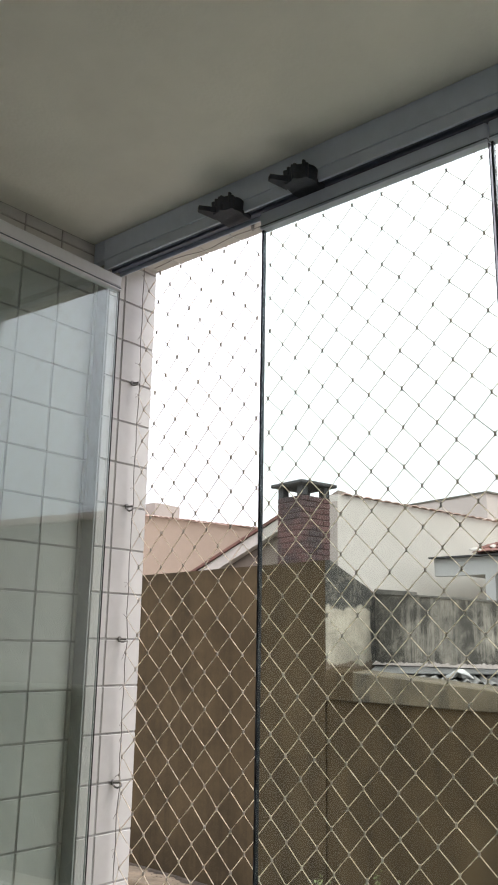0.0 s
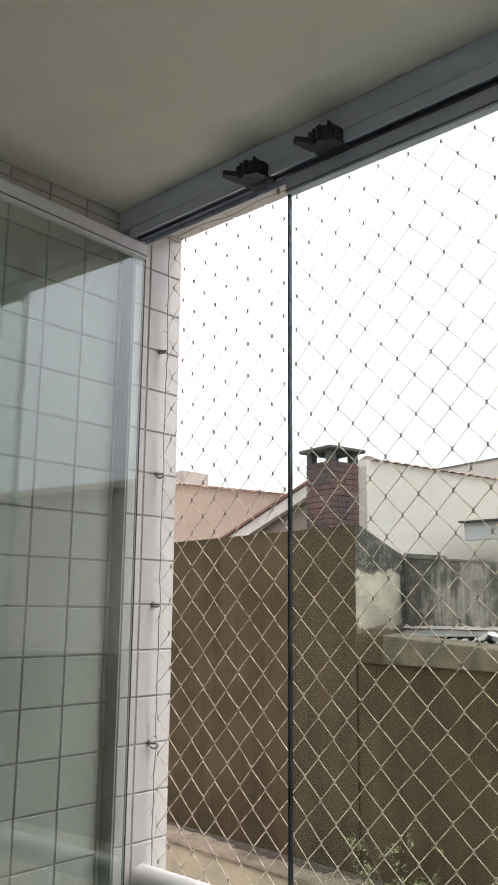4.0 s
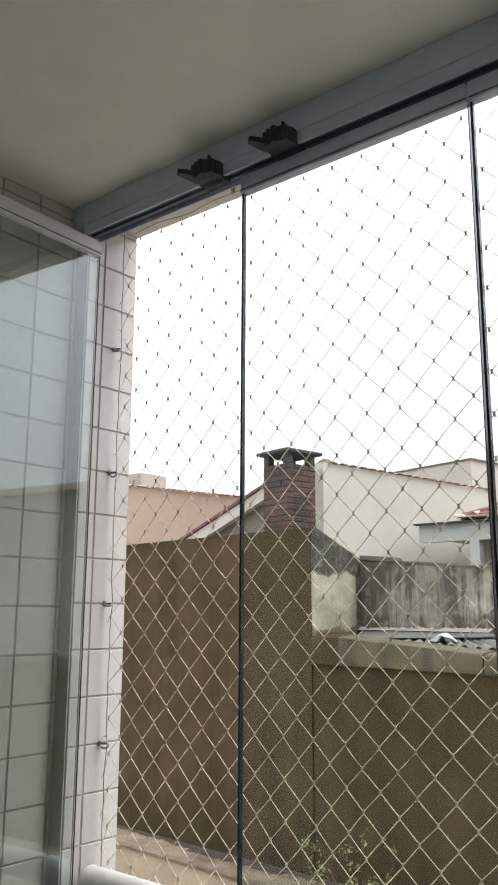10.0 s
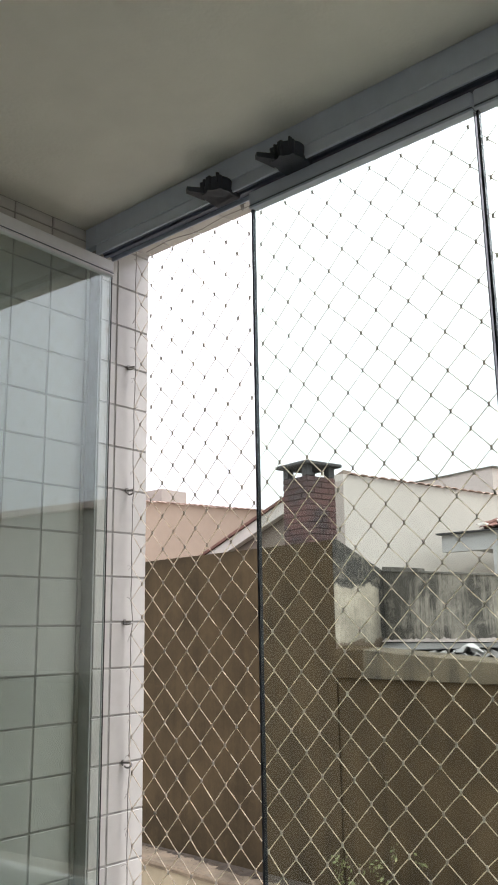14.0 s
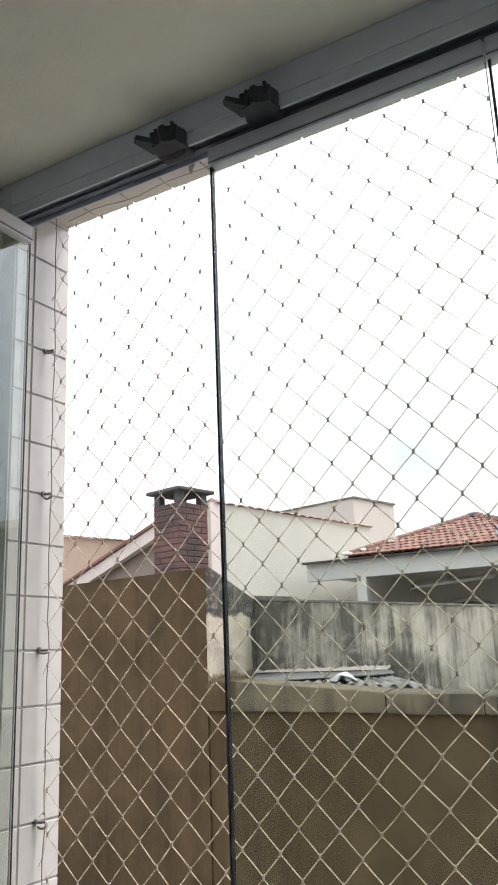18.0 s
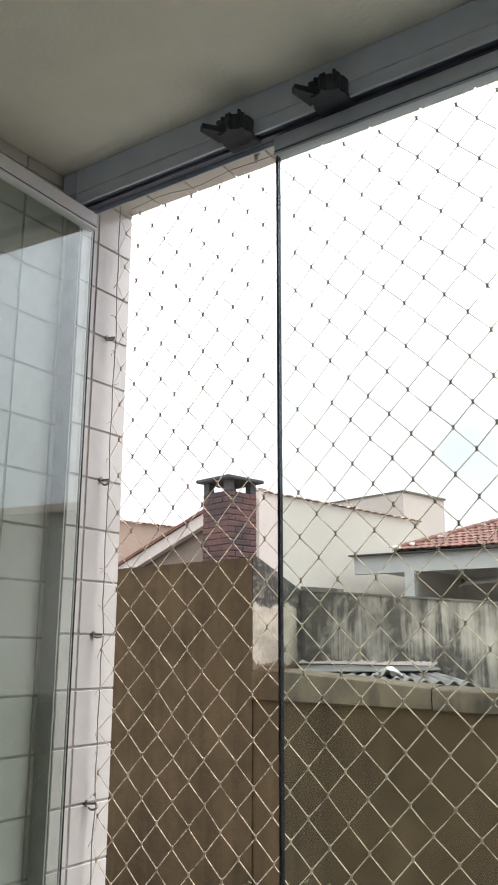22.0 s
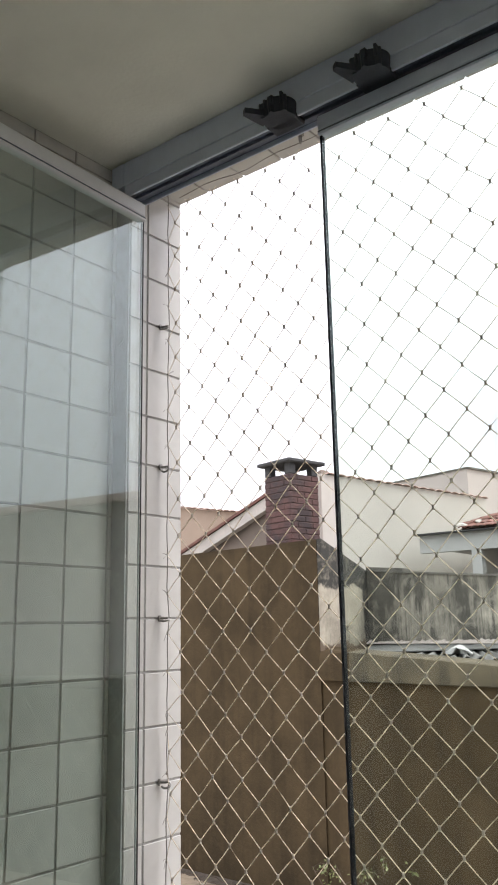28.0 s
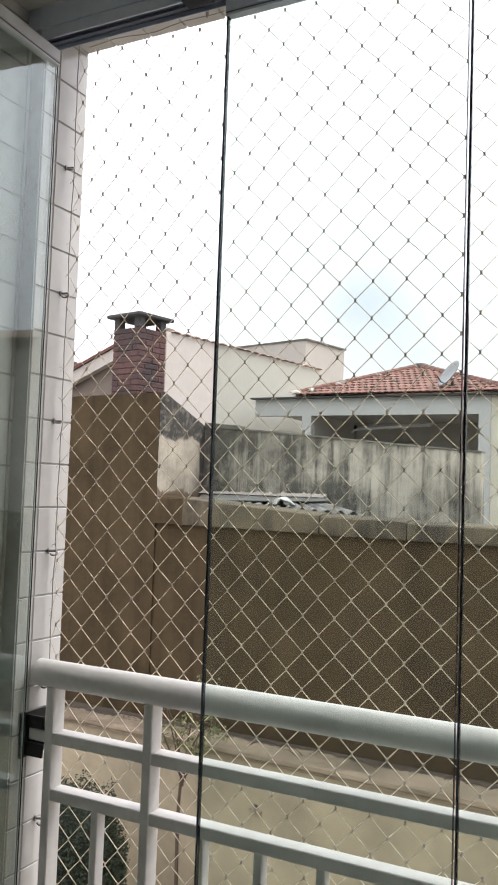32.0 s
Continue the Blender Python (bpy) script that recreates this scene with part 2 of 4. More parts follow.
M_CEIL = mat("ceiling paint", (0.75, 0.748, 0.672), 0.9, 0, 0.05, 1.2, 0.12, 120)
M_ROOM = mat("room paint", (0.5, 0.49, 0.47), 0.85, 0, 0.08, 1.5, 0.1, 90)
M_FLOOR = mat("floor tile", (0.42, 0.4, 0.37), 0.35, 0, 0.15, 3, 0.05, 30)
M_TILE = mat("white glazed tile", (0.585, 0.573, 0.55), 0.16, 0, 0.06, 3, 0.05, 14, random_vary=0.035)
M_GROUT = mat("grey grout", (0.4, 0.392, 0.372), 0.9, 0, 0.35, 14, 0.4, 150)
M_ALU = mat("white painted aluminium", (0.72, 0.74, 0.77), 0.35, 0, 0.04, 4, 0.02, 60)
# casing colour raised and blued to carry the lens haze around the track
M_CASE = mat("aluminium with bluish haze in it", (0.56, 0.62, 0.72), 0.4, 0.0, 0.05, 4, 0.02, 60)
# greyer than the tiles: the shade of the concave recess return is painted in
M_RETURN = mat("return grey with shade in it", (0.42, 0.44, 0.43), 0.8, 0, 0.15, 6, 0.2, 60)
# dark colour for the shade inside slot and groove, lifted bluish for haze
M_SLOT = mat("slot shade with haze", (0.12, 0.14, 0.19), 0.5, 0, 0.2, 12)
# latch plastic also lifted towards blue, haze put into its colour
M_LATCH = mat("dark grey plastic", (0.05, 0.057, 0.072), 0.5, 0, 0.2, 30, 0.1, 200, spec=0.2)
M_GLASS = glass_mat("green tinted glass", (0.935, 0.97, 0.948))
# same glass as M_GLASS; gloss raised to add a pale reflected haze
M_GLASSFOLD = glass_mat("green tinted glass with added haze gloss", (0.915, 0.955, 0.932), 0.085)
# edge a little lighter than its own dark: flare painted in
M_GEDGE = mat("dark glass edge", (0.085, 0.095, 0.115), 0.12, 0.4, 0.3, 20)
M_EDGEPALE = mat("pale glass edge", (0.36, 0.41, 0.4), 0.2, 0, 0.2, 20)
M_RAIL = mat("white enamelled rail", (0.67, 0.652, 0.622), 0.6, 0, 0.08, 7, 0.06, 80, spec=0.25)
M_BLACK = mat("black bracket", (0.015, 0.015, 0.016), 0.4, 0, 0.3, 30)
M_CORD = cord_mat("off-white nylon cord", (0.95, 0.87, 0.74), 0.54)
M_KNOT = cord_mat("tight nylon knot", (0.62, 0.57, 0.5), 0.38)
M_STEEL = mat("zinc steel", (0.28, 0.27, 0.26), 0.35, 0.9, 0.2, 40)
M_BROWN = streak_mat("brown wall paint", (0.071, 0.0505, 0.0267), (0.046, 0.034, 0.019), (0.46, 0.7), 3.5, ((2, 2.4, 2.62, 0.5, 0.5), (2, -0.35, -0.8, 0.35, 0.5)))
M_BROWN.node_tree.nodes["Principled BSDF"].inputs["Specular IOR Level"].default_value = 0.12
# grimy lower edge; paler top edge is wear plus its catch of light painted in
M_CAP = streak_mat("weathered cement cap", (0.123, 0.1, 0.06), (0.035, 0.029, 0.018), (0.4, 0.66), 5, ((2, 1.19, 1.15, 0.2, 0.09), (2, 1.34, 1.46, -0.3, 0.1)))
M_CREAM = mat("cream render", (0.315, 0.265, 0.174), 0.88, 0, 0.2, 1.5, 0.3, 50, second=(0.22, 0.184, 0.122))
M_LEDGE = mat("stained concrete ledge", (0.27, 0.212, 0.145), 0.92, 0, 0.4, 3, 0.7, 22, second=(0.1, 0.077, 0.05), stretch=(0.5, 1, 1), ramp=(0.38, 0.66))
M_SOIL = mat("dark soil", (0.06, 0.045, 0.03), 0.95, 0, 0.5, 12, 0.9, 40)
M_MOULD = streak_mat("mouldy whitewash", (0.45, 0.415, 0.34), (0.085, 0.08, 0.065), (0.46, 0.63), 11, ((0, -1.5, -2.9, 0.45, 0.5), (0, -1.7, -0.9, -0.28, 0.4), (2, 1.95, 2.2, 0.3, 0.6), (2, 1.66, 1.5, 0.3, 0.3)))
M_PATCH = streak_mat("patched white plaster", (0.4, 0.362, 0.285), (0.045, 0.043, 0.036), (0.54, 0.78), 6, ((2, 2.05, 2.09, 1.3, 0.3), (1, 6.72, 6.76, 1.2, 0.12)), ((0.12, 0.09, 0.06), 1.5, 0.25))
M_BRICK = mat("dark red brick", (0.092, 0.047, 0.042), 0.9, 0, 0.4, 3.2, 0.5, 60, second=(0.043, 0.031, 0.031), random_vary=0.12, ramp=(0.42, 0.6))
M_MORTAR = mat("sooty mortar", (0.075, 0.048, 0.042), 0.95, 0, 0.3, 20, 0.5, 90)
M_SLAB = mat("sooty cement slab", (0.055, 0.056, 0.056), 0.9, 0, 0.3, 8, 0.4, 50)
M_SOOT = mat("blackened cement", (0.075, 0.072, 0.062), 0.95, 0, 0.4, 9, 0.6, 40, second=(0.16, 0.15, 0.125))
M_WHITE = mat("white house paint", (0.47, 0.44, 0.395), 0.85, 0, 0.06, 0.8, 0.15, 40)
M_PINK = mat("pale pink house paint", (0.45, 0.4, 0.37), 0.85, 0, 0.06, 0.8, 0.15, 40)
M_SALMON = mat("salmon house paint", (0.345, 0.265, 0.2), 0.85, 0, 0.08, 0.7, 0.15, 40)
M_CREAMHOUSE = mat("cream house paint", (0.55, 0.52, 0.42), 0.85, 0, 0.06, 0.8, 0.15, 40)
M_ROPE = mat("grey nylon rope", (0.3, 0.28, 0.26), 0.8, 0, 0.25, 40)
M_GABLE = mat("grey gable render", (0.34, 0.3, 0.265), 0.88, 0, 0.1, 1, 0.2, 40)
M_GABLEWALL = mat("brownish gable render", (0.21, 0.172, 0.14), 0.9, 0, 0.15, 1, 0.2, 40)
M_BARGE = mat("pale barge board paint", (0.5, 0.46, 0.41), 0.8, 0, 0.15, 3, 0.2, 40)
M_WORN = mat("worn grey cement edge", (0.15, 0.142, 0.118), 0.95, 0, 0.4, 7, 0.6, 40, second=(0.075, 0.072, 0.062))
M_TRIM = mat("white fascia paint", (0.42, 0.42, 0.4), 0.7, 0, 0.06, 2, 0.1, 40)
M_PORCH = mat("shaded porch render", (0.47, 0.45, 0.42), 0.9, 0, 0.1, 1, 0.2, 40)
M_CLAY = mat("red clay roof tile", (0.205, 0.087, 0.064), 0.8, 0, 0.3, 5, 0.4, 40, second=(0.13, 0.062, 0.05), random_vary=0.24)
M_CLAYOLD = mat("weathered clay tile", (0.55, 0.42, 0.36), 0.9, 0, 0.4, 6, 0.4, 40, second=(0.42, 0.29, 0.24), random_vary=0.14)
M_FIBRE = mat("grey fibre cement", (0.22, 0.213, 0.195), 0.9, 0, 0.4, 6, 0.3, 40, second=(0.08, 0.077, 0.07))
M_ZINC = mat("dull zinc", (0.16, 0.16, 0.152), 0.5, 0.2, 0.25, 6, 0.1, 40)
M_DISH = mat("grey dish", (0.22, 0.225, 0.23), 0.5, 0.1, 0.1, 8)
M_BARK = mat("thin bark", (0.075, 0.052, 0.034), 0.9, 0, 0.3, 30, 0.5, 90)
M_LEAF = mat("fresh leaf", (0.1, 0.125, 0.04), 0.6, 0, 0.35, 9, second=(0.17, 0.17, 0.07))
M_DARKLEAF = mat("dark shrub leaf", (0.012, 0.019, 0.008), 0.75, 0, 0.4, 7, second=(0.021, 0.033, 0.012))
# near-black copy of the shrub green: the shade between leaves as colour
M_INNERSHADE = mat("inner foliage, shade painted in", (0.007, 0.011, 0.005), 0.9, 0, 0.4, 12)
M_GROUND = mat("yard concrete", (0.42, 0.385, 0.33), 0.95, 0, 0.4, 0.7, 0.5, 10)


# ---- small builders ----
def part(name, bm, material, parent=None, label="", smooth=False):
    me = bpy.data.meshes.new(name)
    bmesh.ops.recalc_face_normals(bm, faces=bm.faces)
    bm.to_mesh(me)
    bm.free()
    me.materials.append(material)
    if smooth:
        me.polygons.foreach_set("use_smooth", [True] * len(me.polygons))
    ob = new(name, me)
    ob.parent = parent
    return tagged(ob, label)


def thing(name, at, label, category, group="", kind=""):
    ob = new(name)
    ob.location = at
    ob.empty_display_size = 0.05
    bpy.context.view_layer.update()
    return tagged(ob, label, category, group, kind)


def put(bm, verts, faces):
    vs = [bm.verts.new(v) for v in verts]
    for f in faces:
        bm.faces.new([vs[i] for i in f])
    return vs


BOXF = ((0, 1, 3, 2), (4, 6, 7, 5), (0, 4, 5, 1), (2, 3, 7, 6), (0, 2, 6, 4), (1, 5, 7, 3))


def box(x0, x1, y0, y1, z0, z1, bevel=0.0, bm=None, segs=1):
    bm = bm or bmesh.new()
    vs = put(bm, [(x, y, z) for x in (x0, x1) for y in (y0, y1) for z in (z0, z1)], BOXF)
    if bevel:
        es = {e for v in vs for e in v.link_edges}
        bmesh.ops.bevel(bm, geom=list(es), offset=bevel, segments=segs, profile=0.6, affect="EDGES", clamp_overlap=True)
    return bm


def hexa(pts, bm=None):
    """A solid of eight corners: bottom four, then top four, both in the same turn."""
    bm = bm or bmesh.new()
    put(bm, pts, ((0, 3, 2, 1), (4, 5, 6, 7), (0, 1, 5, 4), (1, 2, 6, 5), (2, 3, 7, 6), (3, 0, 4, 7)))
    return bm


def tube(points, r, n=8, bm=None, r2=None, cap=True):
    bm = bm or bmesh.new()
    pts = [Vector(p) for p in points]
    rings = []
    for i, p in enumerate(pts):
        d = (pts[min(i + 1, len(pts) - 1)] - pts[max(i - 1, 0)]).normalized()
        a = d.orthogonal().normalized() if i == 0 else (a - d * a.dot(d)).normalized()
        b = d.cross(a)
        rr = r if r2 is None else r + (r2 - r) * i / max(len(pts) - 1, 1)
        rings.append([bm.verts.new(p + rr * (math.cos(k * math.tau / n) * a + math.sin(k * math.tau / n) * b)) for k in range(n)])
    for p, q in zip(rings, rings[1:]):
        for k in range(n):
            bm.faces.new((p[k], p[(k + 1) % n], q[(k + 1) % n], q[k]))
    if cap:
        bm.faces.new(rings[0][::-1])
        bm.faces.new(rings[-1])
    return bm


def shared(name, me, parent, at, turn=None):
    ob = new(name, me)
    ob.parent = parent
    ob.location = at
    if turn is not None:
        ob.rotation_euler = turn
    return ob


def mesh_of(bm, name, material, smooth=False):
    me = bpy.data.meshes.new(name)
    bmesh.ops.recalc_face_normals(bm, faces=bm.faces)
    bm.to_mesh(me)
    bm.free()
    me.materials.append(material)
    if smooth:
        me.polygons.foreach_set("use_smooth", [True] * len(me.polygons))
    return me


# ---- balcony shell ----
CEIL, RECESS, RET, OUT, BACK, EAST = 2.635, -0.042, -0.0115, 0.147, -2.2, 3.4
PITCH, ROW0 = 0.1031, 1.362
WPITCH, WROW0 = 0.1046, 1.35
tagged(part("floor", box(-0.4, EAST + 0.3, BACK - 0.3, OUT, -0.2, 0.0), M_FLOOR), "grey tiled balcony floor", "floor", kind="structure")
tagged(part("ceiling", box(-0.4, EAST + 0.3, BACK - 0.3, 0.0, CEIL, CEIL + 0.2), M_CEIL), "smooth off-white painted balcony ceiling", "ceiling", kind="structure")
tagged(part("wall_south", box(-0.4, EAST + 0.3, BACK - 0.2, BACK, 0, CEIL), M_ROOM), "plain off-white painted rear wall", "wall", kind="structure")
tagged(part("wall_east", box(EAST, EAST + 0.2, BACK, OUT, 0, CEIL), M_ROOM), "plain off-white painted side wall", "wall", kind="structure")
bm = box(-0.3, RECESS - 0.001, BACK, RET, 0, CEIL)
box(-0.3, -0.0018, RET + 0.003, OUT - 0.003, 0, CEIL + 0.4, bm=bm)
wall_west = tagged(part("wall_west", bm, M_GROUT), "side wall clad in square white glazed tiles with grey joints", "wall", kind="structure")
bm = box(-0.3, EAST + 0.3, 0.0, OUT - 0.003, 2.616, 3.1)
beam = tagged(part("beam", bm, M_GROUT), "outer balcony beam clad in white tiles", "beam", kind="structure")
bm = box(-0.3, EAST + 0.3, 0.0, OUT, -0.5, -0.2)
tagged(part("trim", bm, M_WHITE), "white painted slab edge of the balcony", "slab edge", kind="structure")

# ---- upper sliding track of the glass curtain ----
tagged(part("building_base", box(-0.4, EAST + 0.3, BACK - 0.3, OUT - 0.02, -2.8, -0.501), M_WHITE), "plain white painted building wall below the balcony", "wall", kind="structure")

# the track itself
track = thing("glass_curtain_track", (0.0, -0.03, CEIL), "white aluminium ceiling track of a glass curtain, dark slot", "track")
tinv = track.matrix_world.inverted()
X1 = EAST
for name, bm, m, lab in (
    ("casing", box(0.001, X1, -0.034, 0.024, 2.5795, CEIL - 0.001, 0.0015), M_CASE, ""),
    ("casing_end", box(RECESS + 0.004, 0.0005, -0.034, -0.002, 2.5795, CEIL - 0.001, 0.0015), M_CASE, ""),
    ("lip", box(0.001, X1, -0.0315, -0.026, 2.5525, 2.5795, 0.001), M_CASE, ""),
    ("outer_lip", box(0.001, X1, 0.0185, 0.0225, 2.5525, 2.5795, 0.001), M_CASE, ""),
    # a filled strip; the shade of the open slot is its dark colour
    ("slot", box(0.001, X1, -0.0255, 0.018, 2.563, 2.579), M_SLOT, "dark open slot"),
    ("roller_rail", box(0.001, X1, -0.006, 0.002, 2.556, 2.5625), M_SLOT, "dark roller rail"),
):
    part(name, bm, m, track, lab).matrix_parent_inverse = tinv


def glass_door(x0, x1, label, frame_mat, edge_w=0.0045, edge_mat=None, sheet_mat=None):
    """One frameless leaf: glass sheet, profiles above and below, dark upright edges; built closed, origin at its hinge side."""
    w = x1 - x0
    ob = thing("glass_door", (x0, 0, 0.04), label, "glass door", "glass curtain doors")
    part("sheet", box(0.001 + edge_w, w - 0.004, -0.004, 0.004, 0.03, 2.475), sheet_mat or M_GLASS, ob, "clear greenish glass sheet")
    part("top_profile", box(0, w - 0.003, -0.0115, 0.0115, 2.479, 2.509, 0.003), frame_mat, ob)
    # no groove is cut: a dark strip gives its shade
    part("profile_groove", box(0.001, w - 0.004, -0.0105, 0.0105, 2.4765, 2.479), M_SLOT, ob, "dark strip painted as shade of the groove")
    part("profile_lip", box(0, w - 0.003, -0.0105, 0.0105, 2.4715, 2.4765, 0.001), frame_mat, ob)
    part("bottom_profile", box(0, w - 0.003, -0.0115, 0.0115, 0.0, 0.03, 0.002), frame_mat, ob)
    deep = 0.0045 if edge_w > 0.003 else 0.0012
    part("edge", box(0.001, 0.001 + edge_w, -deep, deep, 0.03, 2.4715), edge_mat or M_GEDGE, ob, "polished glass edge")
    part("seal", box(w - 0.004, w - 0.0025, -0.004, 0.004, 0.03, 2.4715), M_GEDGE, ob, "dark thin seal")
    return ob


P0 = 0.482
pane = glass_door(P0, P0 + 0.509, "closed frameless leaf of greenish glass in white aluminium profile", M_CASE)
for i in range(1, 5):
    copy_thing(pane, pose(P0 + 0.509 * i, 0, 0.04))
opened = glass_door(0.0, 0.47, "frameless glass leaf folded open against the tiled wall", M_ALU, 0.0018, M_EDGEPALE, M_GLASSFOLD)
part("edge_seal", box(-0.0012, 0.0006, 0.002, 0.0042, 0.03, 2.4715), M_BLACK, opened, "thin dark rubber seal")
opened.matrix_basis = pose(0.027, -0.003, 0.026, 0, 0, -87.5)

# ---- railing ----
RY, HZ = 0.055, 1.087
rail = thing("balcony_railing", (0.06, RY, 0), "white enamelled metal balcony railing with a round handrail", "railing")
inv = rail.matrix_world.inverted()


def rail_part(name, bm, smooth=False, label="", material=None, under=None):
    o = part(name, bm, material or M_RAIL, under or rail, label, smooth)
    o.matrix_parent_inverse = Matrix() if under else inv
    return o


R = 0.0305
bm = tube([(0.018, RY, HZ), (0.0195, RY, HZ), (X1 - 0.02, RY, HZ)], R, 24)
rail_part("handrail", bm, True)
posts = [0.068, 0.333, 1.40, 2.46, 3.3]
for x in posts:
    rail_part("post", box(x - 0.011, x + 0.011, RY - 0.021, RY + 0.021, 0.0, HZ - R + 0.004, 0.002))
for z0, z1 in ((0.936, 0.962), (0.812, 0.838), (0.1, 0.126)):
    for a, b in zip(posts, posts[1:]):
        rail_part("crossbar", box(a + 0.011, b - 0.011, RY - 0.02, RY + 0.02, z0, z1, 0.002))
x = 0.068 + 0.1325
while x < 3.25:
    if min(abs(x - p) for p in posts) > 0.03:
        rail_part("baluster", box(x - 0.009, x + 0.009, RY - 0.015, RY + 0.015, 0.126, 0.812, 0.0015))
    x += 0.1325
rail_part("stub", box(0.008, 0.057, RY - 0.018, RY + 0.018, 0.936, 0.962, 0.002))
bracket = rail_part("bracket", box(0.001, 0.007, RY - 0.042, RY + 0.042, 0.896, 1.0, 0.002), label="black wall plate", material=M_BLACK)
for z0, z1 in ((0.966, 0.994), (0.902, 0.932)):
    rail_part("bracket_arm", box(0.0075, 0.055, RY - 0.026, RY - 0.019, z0, z1, 0.001), label="black bracket arm", material=M_BLACK, under=bracket)
for z0, z1 in ((0.9625, 0.9665), (0.9315, 0.9355)):
    rail_part("bracket_flange", box(0.0075, 0.055, RY - 0.0185, RY + 0.019, z0, z1, 0.001), label="black bracket flange", material=M_BLACK, under=bracket)

# ---- outside: yard walls ----
SLOPE = -0.16


def wy(x, off=0.0):
    return 5.95 + SLOPE * (x + 3.52) + off


def yard_wall(x0, x1, off0, off1, z0, z1):
    """A wall along the yard's far side between two depths; z1 may change from x0 to x1."""
    za, zb = z1 if isinstance(z1, tuple) else (z1, z1)
    return hexa([(x0, wy(x0, off0), z0), (x1, wy(x1, off0), z0), (x1, wy(x1, off1), z0), (x0, wy(x0, off1), z0),
                 (x0, wy(x0, off0), za), (x1, wy(x1, off0), zb), (x1, wy(x1, off1), zb), (x0, wy(x0, off1), za)])


GZ = -2.8
tagged(part("ground", box(-500, 500, -500, 900, GZ - 0.3, GZ), M_GROUND), "bare yard ground between the houses", "ground", kind="structure")
tall = thing("tall_yard_wall", (-5, wy(-5), -0.74), "tall brown painted boundary wall beside a low wall", "wall", kind="structure")
part("body", yard_wall(-14, -3.56, 0, 0.1, GZ, (2.60, 2.548)), M_BROWN).parent = tall
tall.children[0].matrix_parent_inverse = tall.matrix_world.inverted()
low = tagged(part("low_yard_wall", yard_wall(-3.558, 9, 0.02, 0.2, GZ, (1.2, 1.2)), M_BROWN), "low brown painted boundary wall under a cement cap", "wall", kind="structure")


def capz(x):
    return 1.457 - 0.063 * (x + 3.5) if x < -1.55 else 1.328 - 0.012 * (x + 1.55)


def cap_block(a, b, lift, drop, rough, round_lip):
    """A hand-formed cement cap: a profile drawn along the wall, lumpy on its face and its upper edge."""
    bm = bmesh.new()
    steps = max(3, int((b - a) / 0.05))
    rings = []
    for k in range(steps + 1):
        x = a + (b - a) * k / steps
        lo, top = 1.154 - drop, capz(min(max(x, a), b - 1e-6)) + lift
        h = top - lo
        lip = round_lip * (b - x) / (b - a)
        ring = []
        for off, z, free in ((0.24, lo, 0), (-0.012, lo, 0.4), (-0.03, lo + 0.008, 1), (-0.033, lo + 0.3 * h, 1), (-0.031, lo + 0.65 * h, 1), (-0.026 + 0.02 * lip, top - 0.012 - 0.05 * lip, 1),
                             (-0.012 + 0.04 * lip, top - 0.003 - 0.012 * lip, 1), (0.07, top + 0.004, 0.8), (0.24, top + 0.015, 0.3)):
            d = noise.noise_vector(Vector((x * 3.1, off * 9, z * 6))) * rough + noise.noise_vector(Vector((x * 13, off * 30, z * 19))) * rough * 0.6
            ring.append(bm.verts.new((x, wy(x, off + d.y * free), z + d.z * free)))
        rings.append(ring)
    for p, q in zip(rings, rings[1:]):
        for k in range(9):
            bm.faces.new((p[k], p[(k + 1) % 9], q[(k + 1) % 9], q[k]))
    bm.faces.new(rings[0][::-1])
    bm.faces.new(rings[-1])
    return bm


for a, b, lift, drop, rough, lip, m in ((-3.554, -3.17, 0.0, 0.0, 0.012, 0.8, M_BROWN), (-3.169, -1.556, 0.0, 0.0, 0.006, 0.0, M_CAP), (-1.545, -0.7, 0.0, 0.004, 0.007, 0.1, M_CAP), (-0.692, 0.9, -0.006, 0.0, 0.007, 0.1, M_CAP),
                                        (0.91, 3.0, -0.01, 0.003, 0.006, 0.0, M_CAP), (3.01, 9, -0.006, 0.0, 0.006, 0.0, M_CAP)):
    ob = part("cap_block", cap_block(a, b, lift, drop, rough, lip), m, low, "lumpy brown painted end of the cap" if m is M_BROWN else "", smooth=True)
    ob.data.set_sharp_from_angle(angle=radians(28))

# ledge with a cream retaining wall below it
def ledge_z(x):
    return -0.72 + 0.042 * x


def ledge_run(x0, x1, off0, off1, lo, hi, tilt=0.0):
    """A stretch along the sloping top of the planter wall; lo may be None for down to the ground."""
    za, zb = ledge_z(x0), ledge_z(x1)
    la, lb = (GZ, GZ) if lo is None else (za + lo, zb + lo)
    return hexa([(x0, wy(x0, off0), la), (x1, wy(x1, off0), lb), (x1, wy(x1, off1), lb), (x0, wy(x0, off1), la),
                 (x0, wy(x0, off0), za + hi), (x1, wy(x1, off0), zb + hi), (x1, wy(x1, off1), zb + hi + tilt), (x0, wy(x0, off1), za + hi + tilt)])


ledge = tagged(part("planter_wall", ledge_run(-14, 9, -0.37, -0.05, None, -0.07), M_CREAM), "cream rendered planter wall at the foot of the boundary wall", "wall", kind="structure")
for name, front, lo, hi in (("coping", -0.42, -0.038, 0.0), ("moulding", -0.4, -0.07, -0.0385)):
    bm = ledge_run(-14, 9, front, -0.002, lo, hi, 0.012 if name == "coping" else 0.0)
    bmesh.ops.bevel(bm, geom=bm.edges[:], offset=0.007, segments=2, affect="EDGES")
    part(name, bm, M_LEDGE, ledge, "stained concrete coping")

